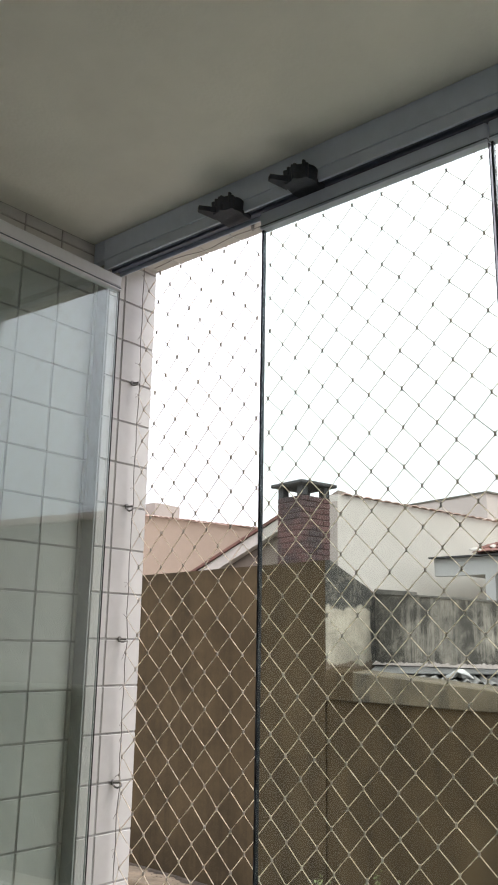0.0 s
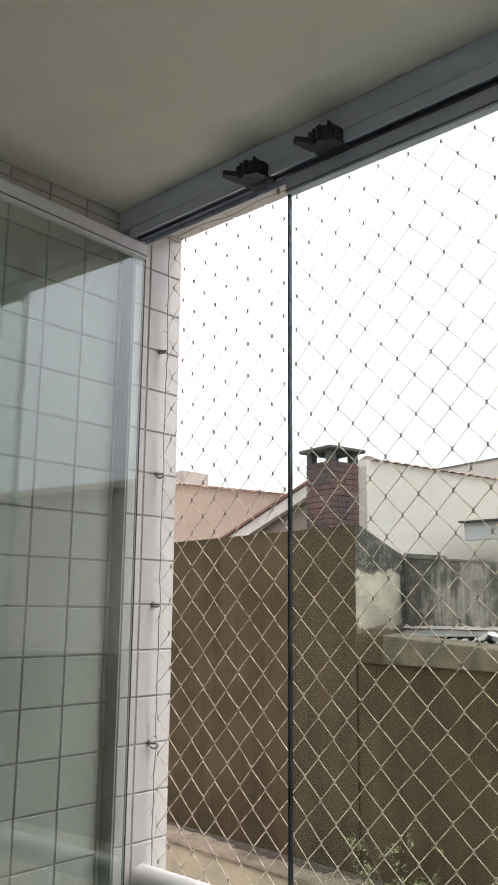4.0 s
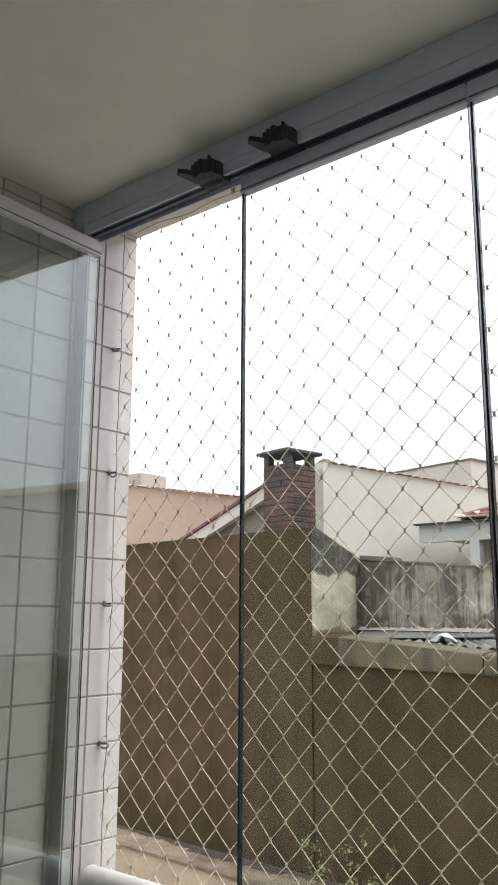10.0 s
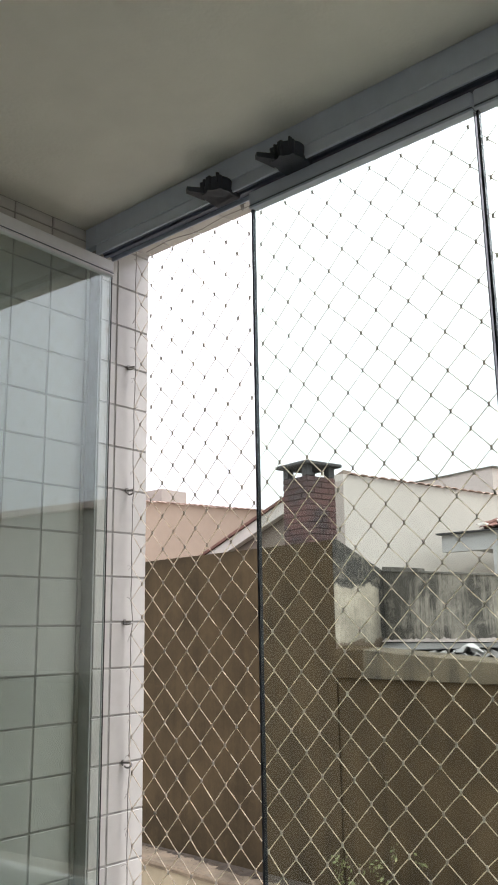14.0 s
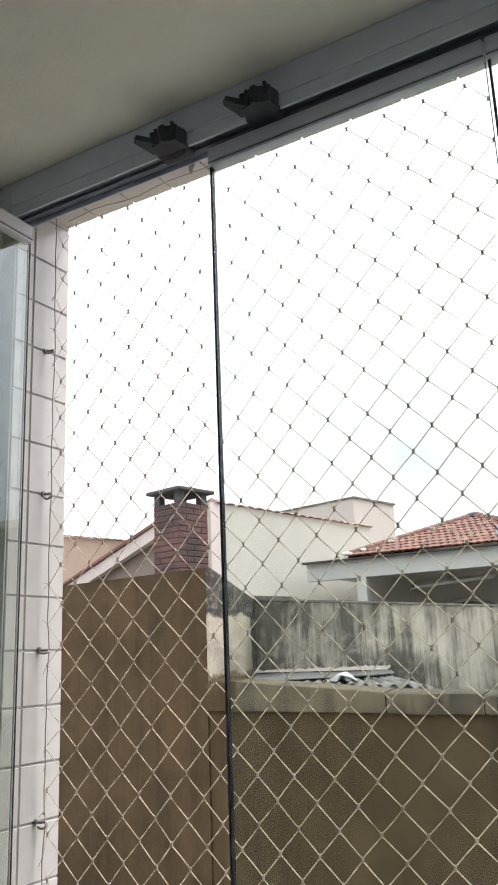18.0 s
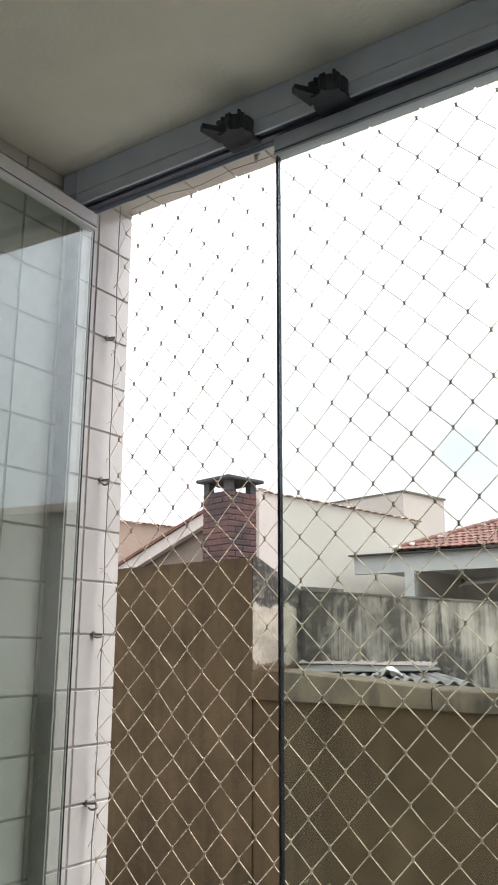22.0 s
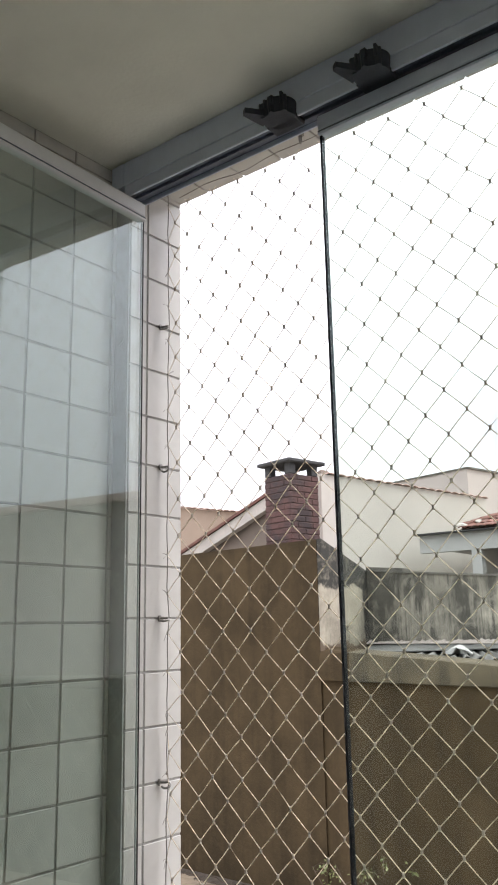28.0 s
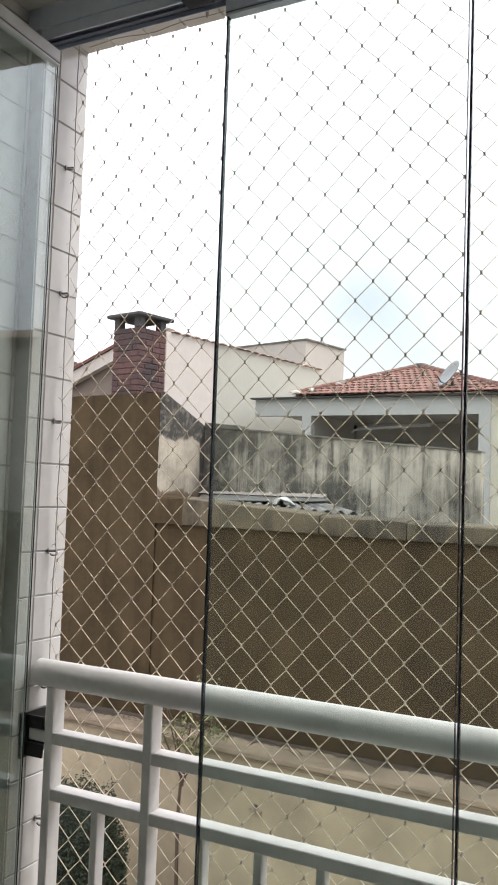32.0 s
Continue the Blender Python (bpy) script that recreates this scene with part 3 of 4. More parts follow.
# neighbour's plaster wing and mouldy wall
def wing_piece(za, zb, zc, zd):
    y0 = wy(-3.56, 0.004)
    return hexa([(-3.556, y0, za), (-3.5, y0, za), (-3.5, 6.86, zb), (-3.556, 6.86, zb), (-3.556, y0, zc), (-3.5, y0, zc), (-3.5, 6.86, zd), (-3.556, 6.86, zd)])


wing = tagged(part("plaster_wing_wall", wing_piece(1.435, 1.3, 2.55, 2.25), M_PATCH), "patched white plaster wall with a sloping mouldy top", "wall", kind="structure")
bm = hexa([(-3.7, 6.86, 0.5), (-0.26, 6.86 + SLOPE * 3.2, 0.5), (-0.26, 7.0 + SLOPE * 3.2, 0.5), (-3.7, 7.0, 0.5),
           (-3.7, 6.86, 2.27), (-0.26, 6.86 + SLOPE * 3.2, 1.955), (-0.26, 7.0 + SLOPE * 3.2, 1.955), (-3.7, 7.0, 2.27)])
mouldy = tagged(part("mouldy_wall", bm, M_MOULD), "whitewashed wall streaked with black mould", "wall", kind="structure")


def mouldy_at(x, off, z):
    return (x, 6.86 + SLOPE * 0.93 * (x + 3.7) + off, 2.27 - 0.0916 * (x + 3.7) + z)


for a, b, t, m in ((-3.498, -3.02, 0.05, M_SOOT), (-3.016, -1.5, 0.02, M_WORN), (-1.496, -0.26, 0.018, M_WORN)):
    bm = hexa([mouldy_at(*q) for q in ((a, -0.015, 0.001), (b, -0.015, 0.001), (b, 0.155, 0.001), (a, 0.155, 0.001), (a, -0.012, t), (b, -0.012, t), (b, 0.152, t), (a, 0.152, t))])
    part("coping", bm, m, mouldy, "thin blackened cement coping")

# ---- houses beyond the wall ----
def at_scale(k, c=(1.3, -1.3, 1.6)):
    """A way to set a whole house farther off or nearer at the same apparent size."""
    return lambda x, y, z: (c[0] + (x - c[0]) * k, c[1] + (y - c[1]) * k, c[2] + (z - c[2]) * k)


def solid(s, pts):
    return hexa([s(*p) for p in pts])


def block_at(s, x0, x1, y0, y1, z0, z1):
    return solid(s, [(x0, y0, z0), (x1, y0, z0), (x1, y1, z0), (x0, y1, z0), (x0, y0, z1), (x1, y0, z1), (x1, y1, z1), (x0, y1, z1)])


def house(name, base, label):
    ob = thing(name, base, label, "house")
    inverse = ob.matrix_world.inverted()

    def add(part_name, bm, material, label=""):
        o = part(part_name, bm, material, ob, label)
        o.matrix_parent_inverse = inverse
        return o
    return ob, inverse, add


def barrel_tile(w, l, h=0.05):
    """One clay barrel tile, arched across x, running along y, with thickness."""
    bm = bmesh.new()
    n = 6
    rows = []
    for y, r in ((0.0, 1.0), (l, 0.86)):
        for t in (0.0, 0.012):
            rows.append([bm.verts.new((-(w / 2 - t) * r * math.cos(math.pi * i / n), y, (h - t) * math.sin(math.pi * i / n) * r + 0.004)) for i in range(n + 1)])
    o0, i0, o1, i1 = rows
    for i in range(n):
        bm.faces.new((o0[i], o0[i + 1], o1[i + 1], o1[i]))
        bm.faces.new((i0[i + 1], i0[i], i1[i], i1[i + 1]))
        bm.faces.new((o0[i + 1], o0[i], i0[i], i0[i + 1]))
    return bm


FAR = at_scale(1.12)
gable_house, ginv, add = house("gable_house", FAR(-5.2, 8.6, -4.0), "house with grey gable, white barge board and white side wall")
DEEP = -3.0
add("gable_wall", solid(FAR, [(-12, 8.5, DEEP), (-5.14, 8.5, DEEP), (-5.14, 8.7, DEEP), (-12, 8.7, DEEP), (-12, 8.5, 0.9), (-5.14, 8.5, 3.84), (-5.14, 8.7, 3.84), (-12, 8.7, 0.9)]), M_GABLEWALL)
add("side_wall", solid(FAR, [(-5.139, 8.49, DEEP), (-4.4, 12.45, DEEP), (-4.6, 12.45, DEEP), (-5.34, 8.49, DEEP), (-5.139, 8.49, 3.78), (-4.4, 12.45, 3.78), (-4.6, 12.45, 3.78), (-5.34, 8.49, 3.78)]), M_WHITE)
# thin strip added on the gable; its paler tone paints in the lighter-lit corner
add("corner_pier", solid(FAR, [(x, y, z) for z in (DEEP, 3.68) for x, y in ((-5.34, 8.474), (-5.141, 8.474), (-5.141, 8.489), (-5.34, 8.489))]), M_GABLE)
add("barge_board", solid(FAR, [(-12, 8.36, 0.80), (-5.6, 8.36, 3.53), (-5.6, 8.48, 3.53), (-12, 8.48, 0.80), (-12, 8.36, 0.98), (-5.6, 8.36, 3.71), (-5.6, 8.48, 3.71), (-12, 8.48, 0.98)]), M_BARGE)
add("roof_edge", solid(FAR, [(-12, 8.33, 0.985), (-5.6, 8.33, 3.715), (-5.7, 9.6, 3.715), (-12, 9.6, 0.985), (-12, 8.33, 1.03), (-5.6, 8.33, 3.76), (-5.7, 9.6, 3.76), (-12, 9.6, 1.03)]), M_CLAY, "red clay tile verge")
tile_me = mesh_of(barrel_tile(0.21, 0.34, 0.03), "roof_tile", M_CLAYOLD)
for k in range(19):
    t = (k + 0.5) / 19
    p = FAR(-5.08 + 0.74 * t, 8.55 + 3.9 * t, 3.775)
    o = shared("roof_tile", tile_me, gable_house, p, (0.0, random.uniform(-0.05, 0.05), radians(79 + random.uniform(-4, 4))))
    o.matrix_parent_inverse = ginv

salmon, sinv, add = house("salmon_house", (-13, 14, DEEP), "salmon painted house wall with a clay tile edge")
add("wall", hexa([(-22, 14, DEEP), (-7, 14, DEEP), (-7, 14.2, DEEP), (-22, 14.2, DEEP), (-22, 14, 6.17), (-7, 14, 3.70), (-7, 14.2, 3.70), (-22, 14.2, 6.17)]), M_SALMON)
big_tile = mesh_of(barrel_tile(0.2, 0.45, 0.035), "roof_tile", M_CLAYOLD)
for k in range(57):
    x = -18 + k * 0.2
    o = shared("roof_tile", big_tile, salmon, (x, 13.88, 3.70 + (-7 - x) * 0.1647), (0, radians(9.4) + random.uniform(-0.05, 0.05), random.uniform(-0.05, 0.05)))
    o.matrix_parent_inverse = sinv

add("roof_housing", box(-17.2, -15.84, 15, 16, DEEP, 5.61), M_GABLE, "small white box beyond the roof edge")

M_, R_, L_ = Vector((-5.455, 14.2, 0)), Vector((-5.14, 15.6, 0)), Vector((-8.2, 14.9, 0))
B_ = R_ + (L_ - M_)
c = (M_ + R_ + B_ + L_) / 4
_, _, add = house("white_house", (-6, 15, DEEP), "pale pink flat-topped house volume behind the gable house")
add("body", hexa([(p.x, p.y, DEEP) for p in (M_, R_, B_, L_)] + [(p.x, p.y, 4.69) for p in (M_, R_, B_, L_)]), M_PINK)
add("parapet_cap", hexa([(c.x + (p.x - c.x) * 1.03, c.y + (p.y - c.y) * 1.03, z) for z in (4.69, 4.725) for p in (M_, R_, B_, L_)]), M_WORN)

NEAR = at_scale(0.926, (1.322, -1.476, 1.519))
porch, pinv, add = house("porch_house", NEAR(-3, 12.5, DEEP), "house with white fascia, shaded porch and red tile roof")
for name, b, m, lab in (
    ("fascia", (-5.46, -1.27, 12.0, 12.15, 2.9, 3.2), M_TRIM, ""),
    ("pillar", (-4.53, -4.36, 12.002, 12.17, DEEP, 2.9), M_TRIM, ""),
    ("pillar", (-1.46, -1.27, 12.002, 12.2, DEEP, 2.9), M_TRIM, ""),
    ("end_wall", (-1.27, 6, 12.03, 12.25, DEEP, 3.2), M_CREAMHOUSE, ""),
    ("back_wall", (-4.45, -1.3, 14.6, 14.8, DEEP, 3.2), M_PORCH, ""),
    ("inner_wall", (-4.53, -4.45, 12.171, 14.8, DEEP, 2.99), M_PORCH, ""),
    ("soffit", (-5.4, -1.3, 12.151, 14.59, 2.992, 3.1), M_PORCH, ""),
    ("return_wall", (-1.46, -1.3, 12.21, 14.59, DEEP, 2.99), M_PORCH, ""),
    ("roof_slab", (-5.52, -0.9, 11.9, 14.9, 3.201, 3.226), M_SLAB, "thin dark slab edge"),
):
    add(name, block_at(NEAR, *b), m, lab)

# the awning under the porch sags and droops at its free end
bm = bmesh.new()
rings = []
for k in range(25):
    f = k / 24
    x, z = -4.11 + 1.5 * f, 2.745 + 0.075 * f - 0.045 * math.exp(-f / 0.05) + 0.003 * math.sin(f * 17) + 0.003 * math.sin(f * 43)
    rings.append([bm.verts.new(NEAR(x, y, z + dz)) for y, dz in ((13.4, 0.0), (13.4, 0.042 + 0.012 * f), (13.62, 0.1), (13.62, 0.06))])
for p, q in zip(rings, rings[1:]):
    for k in range(4):
        bm.faces.new((p[k], p[(k + 1) % 4], q[(k + 1) % 4], q[k]))
bm.faces.new(rings[0][::-1])
bm.faces.new(rings[-1])
add("awning", bm, M_ALU, "white narrow sagging awning")
ring = [math.pi * k / 20 for k in range(21)]
add("arch", tube([NEAR(-3.45 + 0.56 * math.cos(a), 14.57, 2.22 + 0.35 * math.sin(a)) for a in ring], 0.04, 6), M_TRIM, "pale arched door head")
bm = bmesh.new()
rows = [[bm.verts.new(NEAR(-3.45 + 0.53 * math.cos(a), y, 2.22 + 0.33 * math.sin(a))) for a in ring] for y in (14.575, 14.598)]
bm.faces.new(rows[0])
bm.faces.new(rows[1][::-1])
for k in range(21):
    bm.faces.new((rows[0][k], rows[0][(k + 1) % 21], rows[1][(k + 1) % 21], rows[1][k]))
add("fanlight", bm, M_ZINC, "dull grey fanlight of the arched door")
lantern = block_at(NEAR, -4.48, -4.41, 14.46, 14.54, 2.81, 2.9)
bmesh.ops.create_cone(lantern, cap_ends=True, segments=8, radius1=0.06, radius2=0.012, depth=0.05, matrix=Matrix.Translation(NEAR(-4.445, 14.5, 2.925)))
tube([NEAR(-4.445, 14.5, 2.87), NEAR(-4.445, 14.62, 2.91)], 0.01, 6, lantern)
add("wall_lantern", lantern, M_BLACK, "small dark wall lantern")

# hip roof of barrel tiles: one slope faces the yard, one on each side
EX0, EX1, EY, EZ = -4.68, -0.9, 11.92, 3.245
AX, AY, AZ = -3.0, 14.0, 3.99
bm = bmesh.new()
put(bm, [NEAR(*p) for p in ((EX0, EY, EZ), (EX1, EY, EZ), (AX, AY, AZ - 0.02), (EX0, 16.0, EZ), (EX1, 16.0, EZ))], ((0, 1, 2), (1, 4, 2), (0, 2, 3), (3, 2, 4)))
add("roof_deck", bm, M_CLAYOLD)
roof_me = mesh_of(barrel_tile(0.126, 0.25, 0.027), "roof_tile", M_CLAY)
run, rise = AY - EY, AZ - EZ
pitch = math.atan2(rise, run)
slope_len = math.hypot(run, rise)
rows = int(slope_len / 0.215)
for r in range(rows):
    f = r * 0.215 / slope_len
    xa, xb = EX0 + (AX - EX0) * f, EX1 + (AX - EX1) * f
    for k in range(int((xb - xa) / 0.118)):
        x = xa + 0.06 + k * 0.118
        o = shared("roof_tile", roof_me, porch, NEAR(x, EY - 0.04 + run * f, EZ + rise * f + 0.006), (pitch - 0.035 + random.uniform(-0.03, 0.03), 0, random.uniform(-0.05, 0.05)))
        o.matrix_parent_inverse = pinv
bm = bmesh.new()
for k in range(16):
    f = (k + 0.5) / 16
    for sx, x0 in ((1, EX0), (-1, EX1)):
        p = Vector(NEAR(x0 + (AX - x0) * f, EY + run * f, EZ + rise * f + 0.02))
        q = Vector(NEAR(x0 + (AX - x0) * (f + 0.07), EY + run * (f + 0.07), EZ + rise * (f + 0.07) + 0.02))
        tube([p, q], 0.07, 8, bm, 0.06)
add("hip_tiles", bm, M_CLAY)
bm = bmesh.new()
bmesh.ops.create_icosphere(bm, subdivisions=2, radius=0.12, matrix=Matrix.Translation(NEAR(AX, AY, AZ + 0.02)) @ Matrix.Diagonal((1.6, 1, 0.55, 1)))
for v in bm.verts:
    v.co += noise.noise_vector(v.co * 9) * 0.03
add("ridge_cement", bm, M_SLAB, "dark lump of ridge cement")

for f in (0.02, 0.1, 0.3, 0.36, 0.62):
    bm = bmesh.new()
    bmesh.ops.create_icosphere(bm, subdivisions=1, radius=0.06, matrix=Matrix.Translation(NEAR(EX0 + (AX - EX0) * f + random.uniform(0, 0.12), EY + run * f - 0.02, EZ + rise * f + 0.05)) @ Matrix.Diagonal((random.uniform(0.8, 2.0), 1, 0.45, 1)))
    for v in bm.verts:
        v.co += noise.noise_vector(v.co * 17) * 0.03
    add("cement_patch", bm, M_WHITE, "pale cement patch on the hip")

# satellite dish on the roof
dish = thing("satellite_dish", NEAR(-1.97, 12.2, 3.3), "tilted grey satellite dish on a short mast", "satellite dish")
bm = bmesh.new()
rings = []
for i in range(6):
    r = 0.22 * i / 5
    rings.append([bm.verts.new((r * math.cos(a * math.tau / 20), r * math.sin(a * math.tau / 20) * 1.1, 0.9 * r * r)) for a in range(20 if i else 1)])
for a in range(20):
    bm.faces.new((rings[0][0], rings[1][a], rings[1][(a + 1) % 20]))
for p, q in zip(rings[1:], rings[2:]):
    for a in range(20):
        bm.faces.new((p[a], q[a], q[(a + 1) % 20], p[(a + 1) % 20]))
geom = bmesh.ops.extrude_face_region(bm, geom=bm.faces[:])["geom"]
bmesh.ops.translate(bm, verts=[v for v in geom if isinstance(v, bmesh.types.BMVert)], vec=(0, 0, -0.012))
reflector = b = part("reflector", bm, M_DISH, dish, smooth=True)
b.matrix_basis = Matrix.Translation((0.0, -0.02, 0.25)) @ Vector((-0.6, -0.55, 0.52)).to_track_quat("Z", "Y").to_matrix().to_4x4()
part("mast", tube([(0.02, 0.05, -0.12), (0.02, 0.03, 0.2)], 0.02, 8), M_BLACK, dish)
part("feed_arm", tube([(0.02, 0.0, 0.08), (-0.1, -0.2, 0.12), (-0.14, -0.25, 0.2)], 0.009, 6), M_BLACK, dish)

# unseen house added beyond the low wall; its eave bounds the leaf's sky reflection
_, _, add = house("neighbour_house", (12, 8, DEEP), "plain unseen house with a clay tile edge, added for glass reflections")
for name, x0, x1, y0, y1, z0, z1, m in (("wall", 2.6, 24, 7.6, 7.9, DEEP, 3.5, M_GABLE), ("eave", 2.5, 24.1, 7.4, 8.4, 3.501, 3.6, M_CLAYOLD)):
    add(name, hexa([(x, y + 0.4 - 0.06 * (x - 2.5), z) for z in (z0, z1) for x, y in ((x0, y0), (x1, y0), (x1, y1), (x0, y1))]), m)

# ---- safety net ----
NY = 0.095
net = thing("safety_net", (0.03, NY, 2.6), "off-white knotted nylon balcony safety net on steel hooks", "safety net")
ninv = net.matrix_world.inverted()


def knot(m, n):
    a, b = (m + n) / 10, (m - n) / 20
    x = 0.5334 + 0.3565 * a + 0.0054 * a * b + 0.0088 * b * b + 0.0013 * a * a
    z = 2.2914 + 0.7682 * b - 0.0054 * a * b + 0.0101 * b * b - 0.0036 * a
    d = noise.noise_vector(Vector((x * 2.3, z * 2.3, 4.1))) * 0.003 + noise.noise_vector(Vector((x * 14, z * 14, 1.7))) * 0.0025
    return Vector((x + d.x, NY - 0.008 * math.exp(-max(x, 0) / 0.05) + d.y * 0.7, z + d.z))


NX0, NX1, NZ0, NZ1 = 0.02, EAST - 0.03, 0.02, 2.58
verts, faces = [], []


def strand(p, q, r=0.00095, tight=True):
    """A cord between two knots: it leaves each knot steeply, runs almost straight and bows by a hair."""
    d = q - p
    side = Vector((math.copysign(0.0009, d.x), 0, math.copysign(0.0022, d.z)))
    bow = noise.noise_vector((p + q) * 31) * 0.0009
    pts = [p + side, p + d / 2 + bow, q - side] if tight else [p + side, p + d / 2 + bow * 2, q]
    i = len(verts)
    for j, c in enumerate(pts):
        t = (pts[min(j + 1, 2)] - pts[max(j - 1, 0)]).normalized()
        a = t.orthogonal().normalized()
        b = t.cross(a)
        for k in range(5):
            w = math.tau * k / 5
            verts.append(tuple(c + r * (math.cos(w) * a + math.sin(w) * b)))
    for j in (0, 5):
        for k in range(5):
            faces.append((i + j + k, i + j + (k + 1) % 5, i + j + 5 + (k + 1) % 5, i + j + 5 + k))


kv, kf = [], []


def knot_ball(p, r=0.0022):
    """A tight knot, taller than wide: two wraps of cord with a waist between them, open to each side at its ends."""
    i = len(kv)
    lean = 0.35 * noise.noise(p * 40)
    for h, w in ((-2.1, 0.6), (-1.6, 0.95), (-0.8, 1.2), (0.0, 1.0), (0.8, 1.25), (1.6, 0.95), (2.1, 0.6)):
        for k in range(6):
            a = math.tau * k / 6
            kv.append((p.x + (w * math.cos(a) + lean * h) * r, p.y + w * math.sin(a) * r, p.z + h * r))
    for level in range(6):
        for k in range(6):
            j = (k + 1) % 6
            kf.append((i + 6 * level + k, i + 6 * level + j, i + 6 * level + 6 + j, i + 6 * level + 6 + k))
    kf.append(tuple(i + 5 - k for k in range(6)))
    kf.append(tuple(i + 36 + k for k in range(6)))


HX, HY = 0.02, 0.084
ties = []


def inside(p):
    return NX0 <= p.x <= NX1 and NZ0 <= p.z <= NZ1


def clip(p, q):
    """The end of a strand that leaves the net, brought back to its border."""
    f = 1.0
    for a, b, lo, hi in ((p.x, q.x, NX0, NX1), (p.z, q.z, NZ0, NZ1)):
        if b < lo:
            f = min(f, (lo - a) / (b - a))
        if b > hi:
            f = min(f, (hi - a) / (b - a))
    return p + (q - p) * f


for m in range(-45, 60):
    for n in range(-20, 90):
        p = knot(m, n)
        if not inside(p):
            continue
        knot_ball(p)
        for q, own in ((knot(m + 1, n), True), (knot(m, n + 1), True), (knot(m - 1, n), False), (knot(m, n - 1), False)):
            if own and inside(q):
                strand(p, q)
            elif q.x < NX0 and NZ0 < q.z < NZ1:
                tie = Vector((HX, HY, q.z))
                ties.append(tie)
                strand(p, tie, 0.0007, False)
            elif not inside(q):
                strand(p, clip(p, q), 0.0008, False)
for tie in ties:
    knot_ball(tie, 0.0014)
for name, vv, ff, m in (("mesh", verts, faces, M_CORD), ("knotting", kv, kf, M_KNOT)):
    me = bpy.data.meshes.new(name)
    me.from_pydata(vv, [], ff)
    me.materials.append(m)
    ob = new(name, me)
    ob.parent, ob.matrix_parent_inverse = net, ninv
    tagged(ob, kind="stuff")

# border rope and hooks of the net
hook_zs = [ROW0 + 3 * PITCH * k for k in range(-4, 4)]
rope = []
for k in range(-8, 84):
    z = ROW0 + 0.0155 * k * 2 - 0.9
    if 0.05 < z < 2.605:
        near = min(abs(z - h) for h in hook_zs)
        rope.append((HX + 0.001 * math.sin(z * 9), HY + 0.004 * math.exp(-(near / 0.03) ** 2) + 0.0012 * math.sin(z * 57), z))
part("border_rope", tube(rope, 0.001, 6), M_ROPE, net, "thin border rope").matrix_parent_inverse = ninv
rope = [(x, 0.106 + 0.004 * math.sin(x * 37), 2.6 + 0.003 * math.sin(x * 20.5)) for x in [0.03 + 0.04 * k for k in range(84)]]
part("border_rope", tube(rope, 0.001, 6), M_ROPE, net, "thin border rope").matrix_parent_inverse = ninv
bm = bmesh.new()
for tie in ties:
    if tie.z > 0.3:
        d = Vector((random.uniform(-0.3, 0.5), random.uniform(-0.9, 0.2), random.uniform(-1, 0.4))).normalized()
        tube([tie, tie + d * 0.008, tie + d * random.uniform(0.01, 0.016) + Vector((0, 0, -0.003))], 0.0005, 4, bm)
o = part("loose_threads", bm, M_ROPE, net, "frayed thread ends")
o.matrix_parent_inverse = ninv
tagged(o, kind="stuff")


def steel_hook(at, turn):
    """A screw hook: round wall washer, stem and open curl; the stem runs along x."""
    ob = thing("screw_hook", at, "small zinc screw hook holding the safety net", "hook", "net hooks")
    part("washer", tube([(0.0005, 0, 0), (0.004, 0, 0)], 0.0065, 12), M_STEEL, ob)
    stem = part("stem", tube([(0.004, 0, 0), (0.016, 0, 0)], 0.0024, 8), M_STEEL, ob)
    r = 0.008
    pts = [(0.016 + r * math.sin(a), 0, -r + r * math.cos(a)) for a in [math.radians(18 * k) for k in range(15)]]
    part("curl", tube([(x, z * 0.9 + 0.0 + r * 0.1, 0) for x, y, z in pts], 0.0022, 8), M_STEEL, stem, smooth=True)
    ob.matrix_basis = pose(*at) @ turn
    return ob


hook = steel_hook((0.0, 0.08, hook_zs[0]), pose(0, 0, 0, 60, 0, 0))
for z in hook_zs[1:]:
    copy_thing(hook, pose(0.0, 0.08 + random.uniform(-0.002, 0.002), z, random.uniform(20, 70), 0, random.uniform(10, 35)))
for x in (0.377, 0.687, 0.997, 1.307, 1.617):
    copy_thing(hook, pose(x, 0.092, 2.609, 0, 90, random.uniform(-30, 30)))


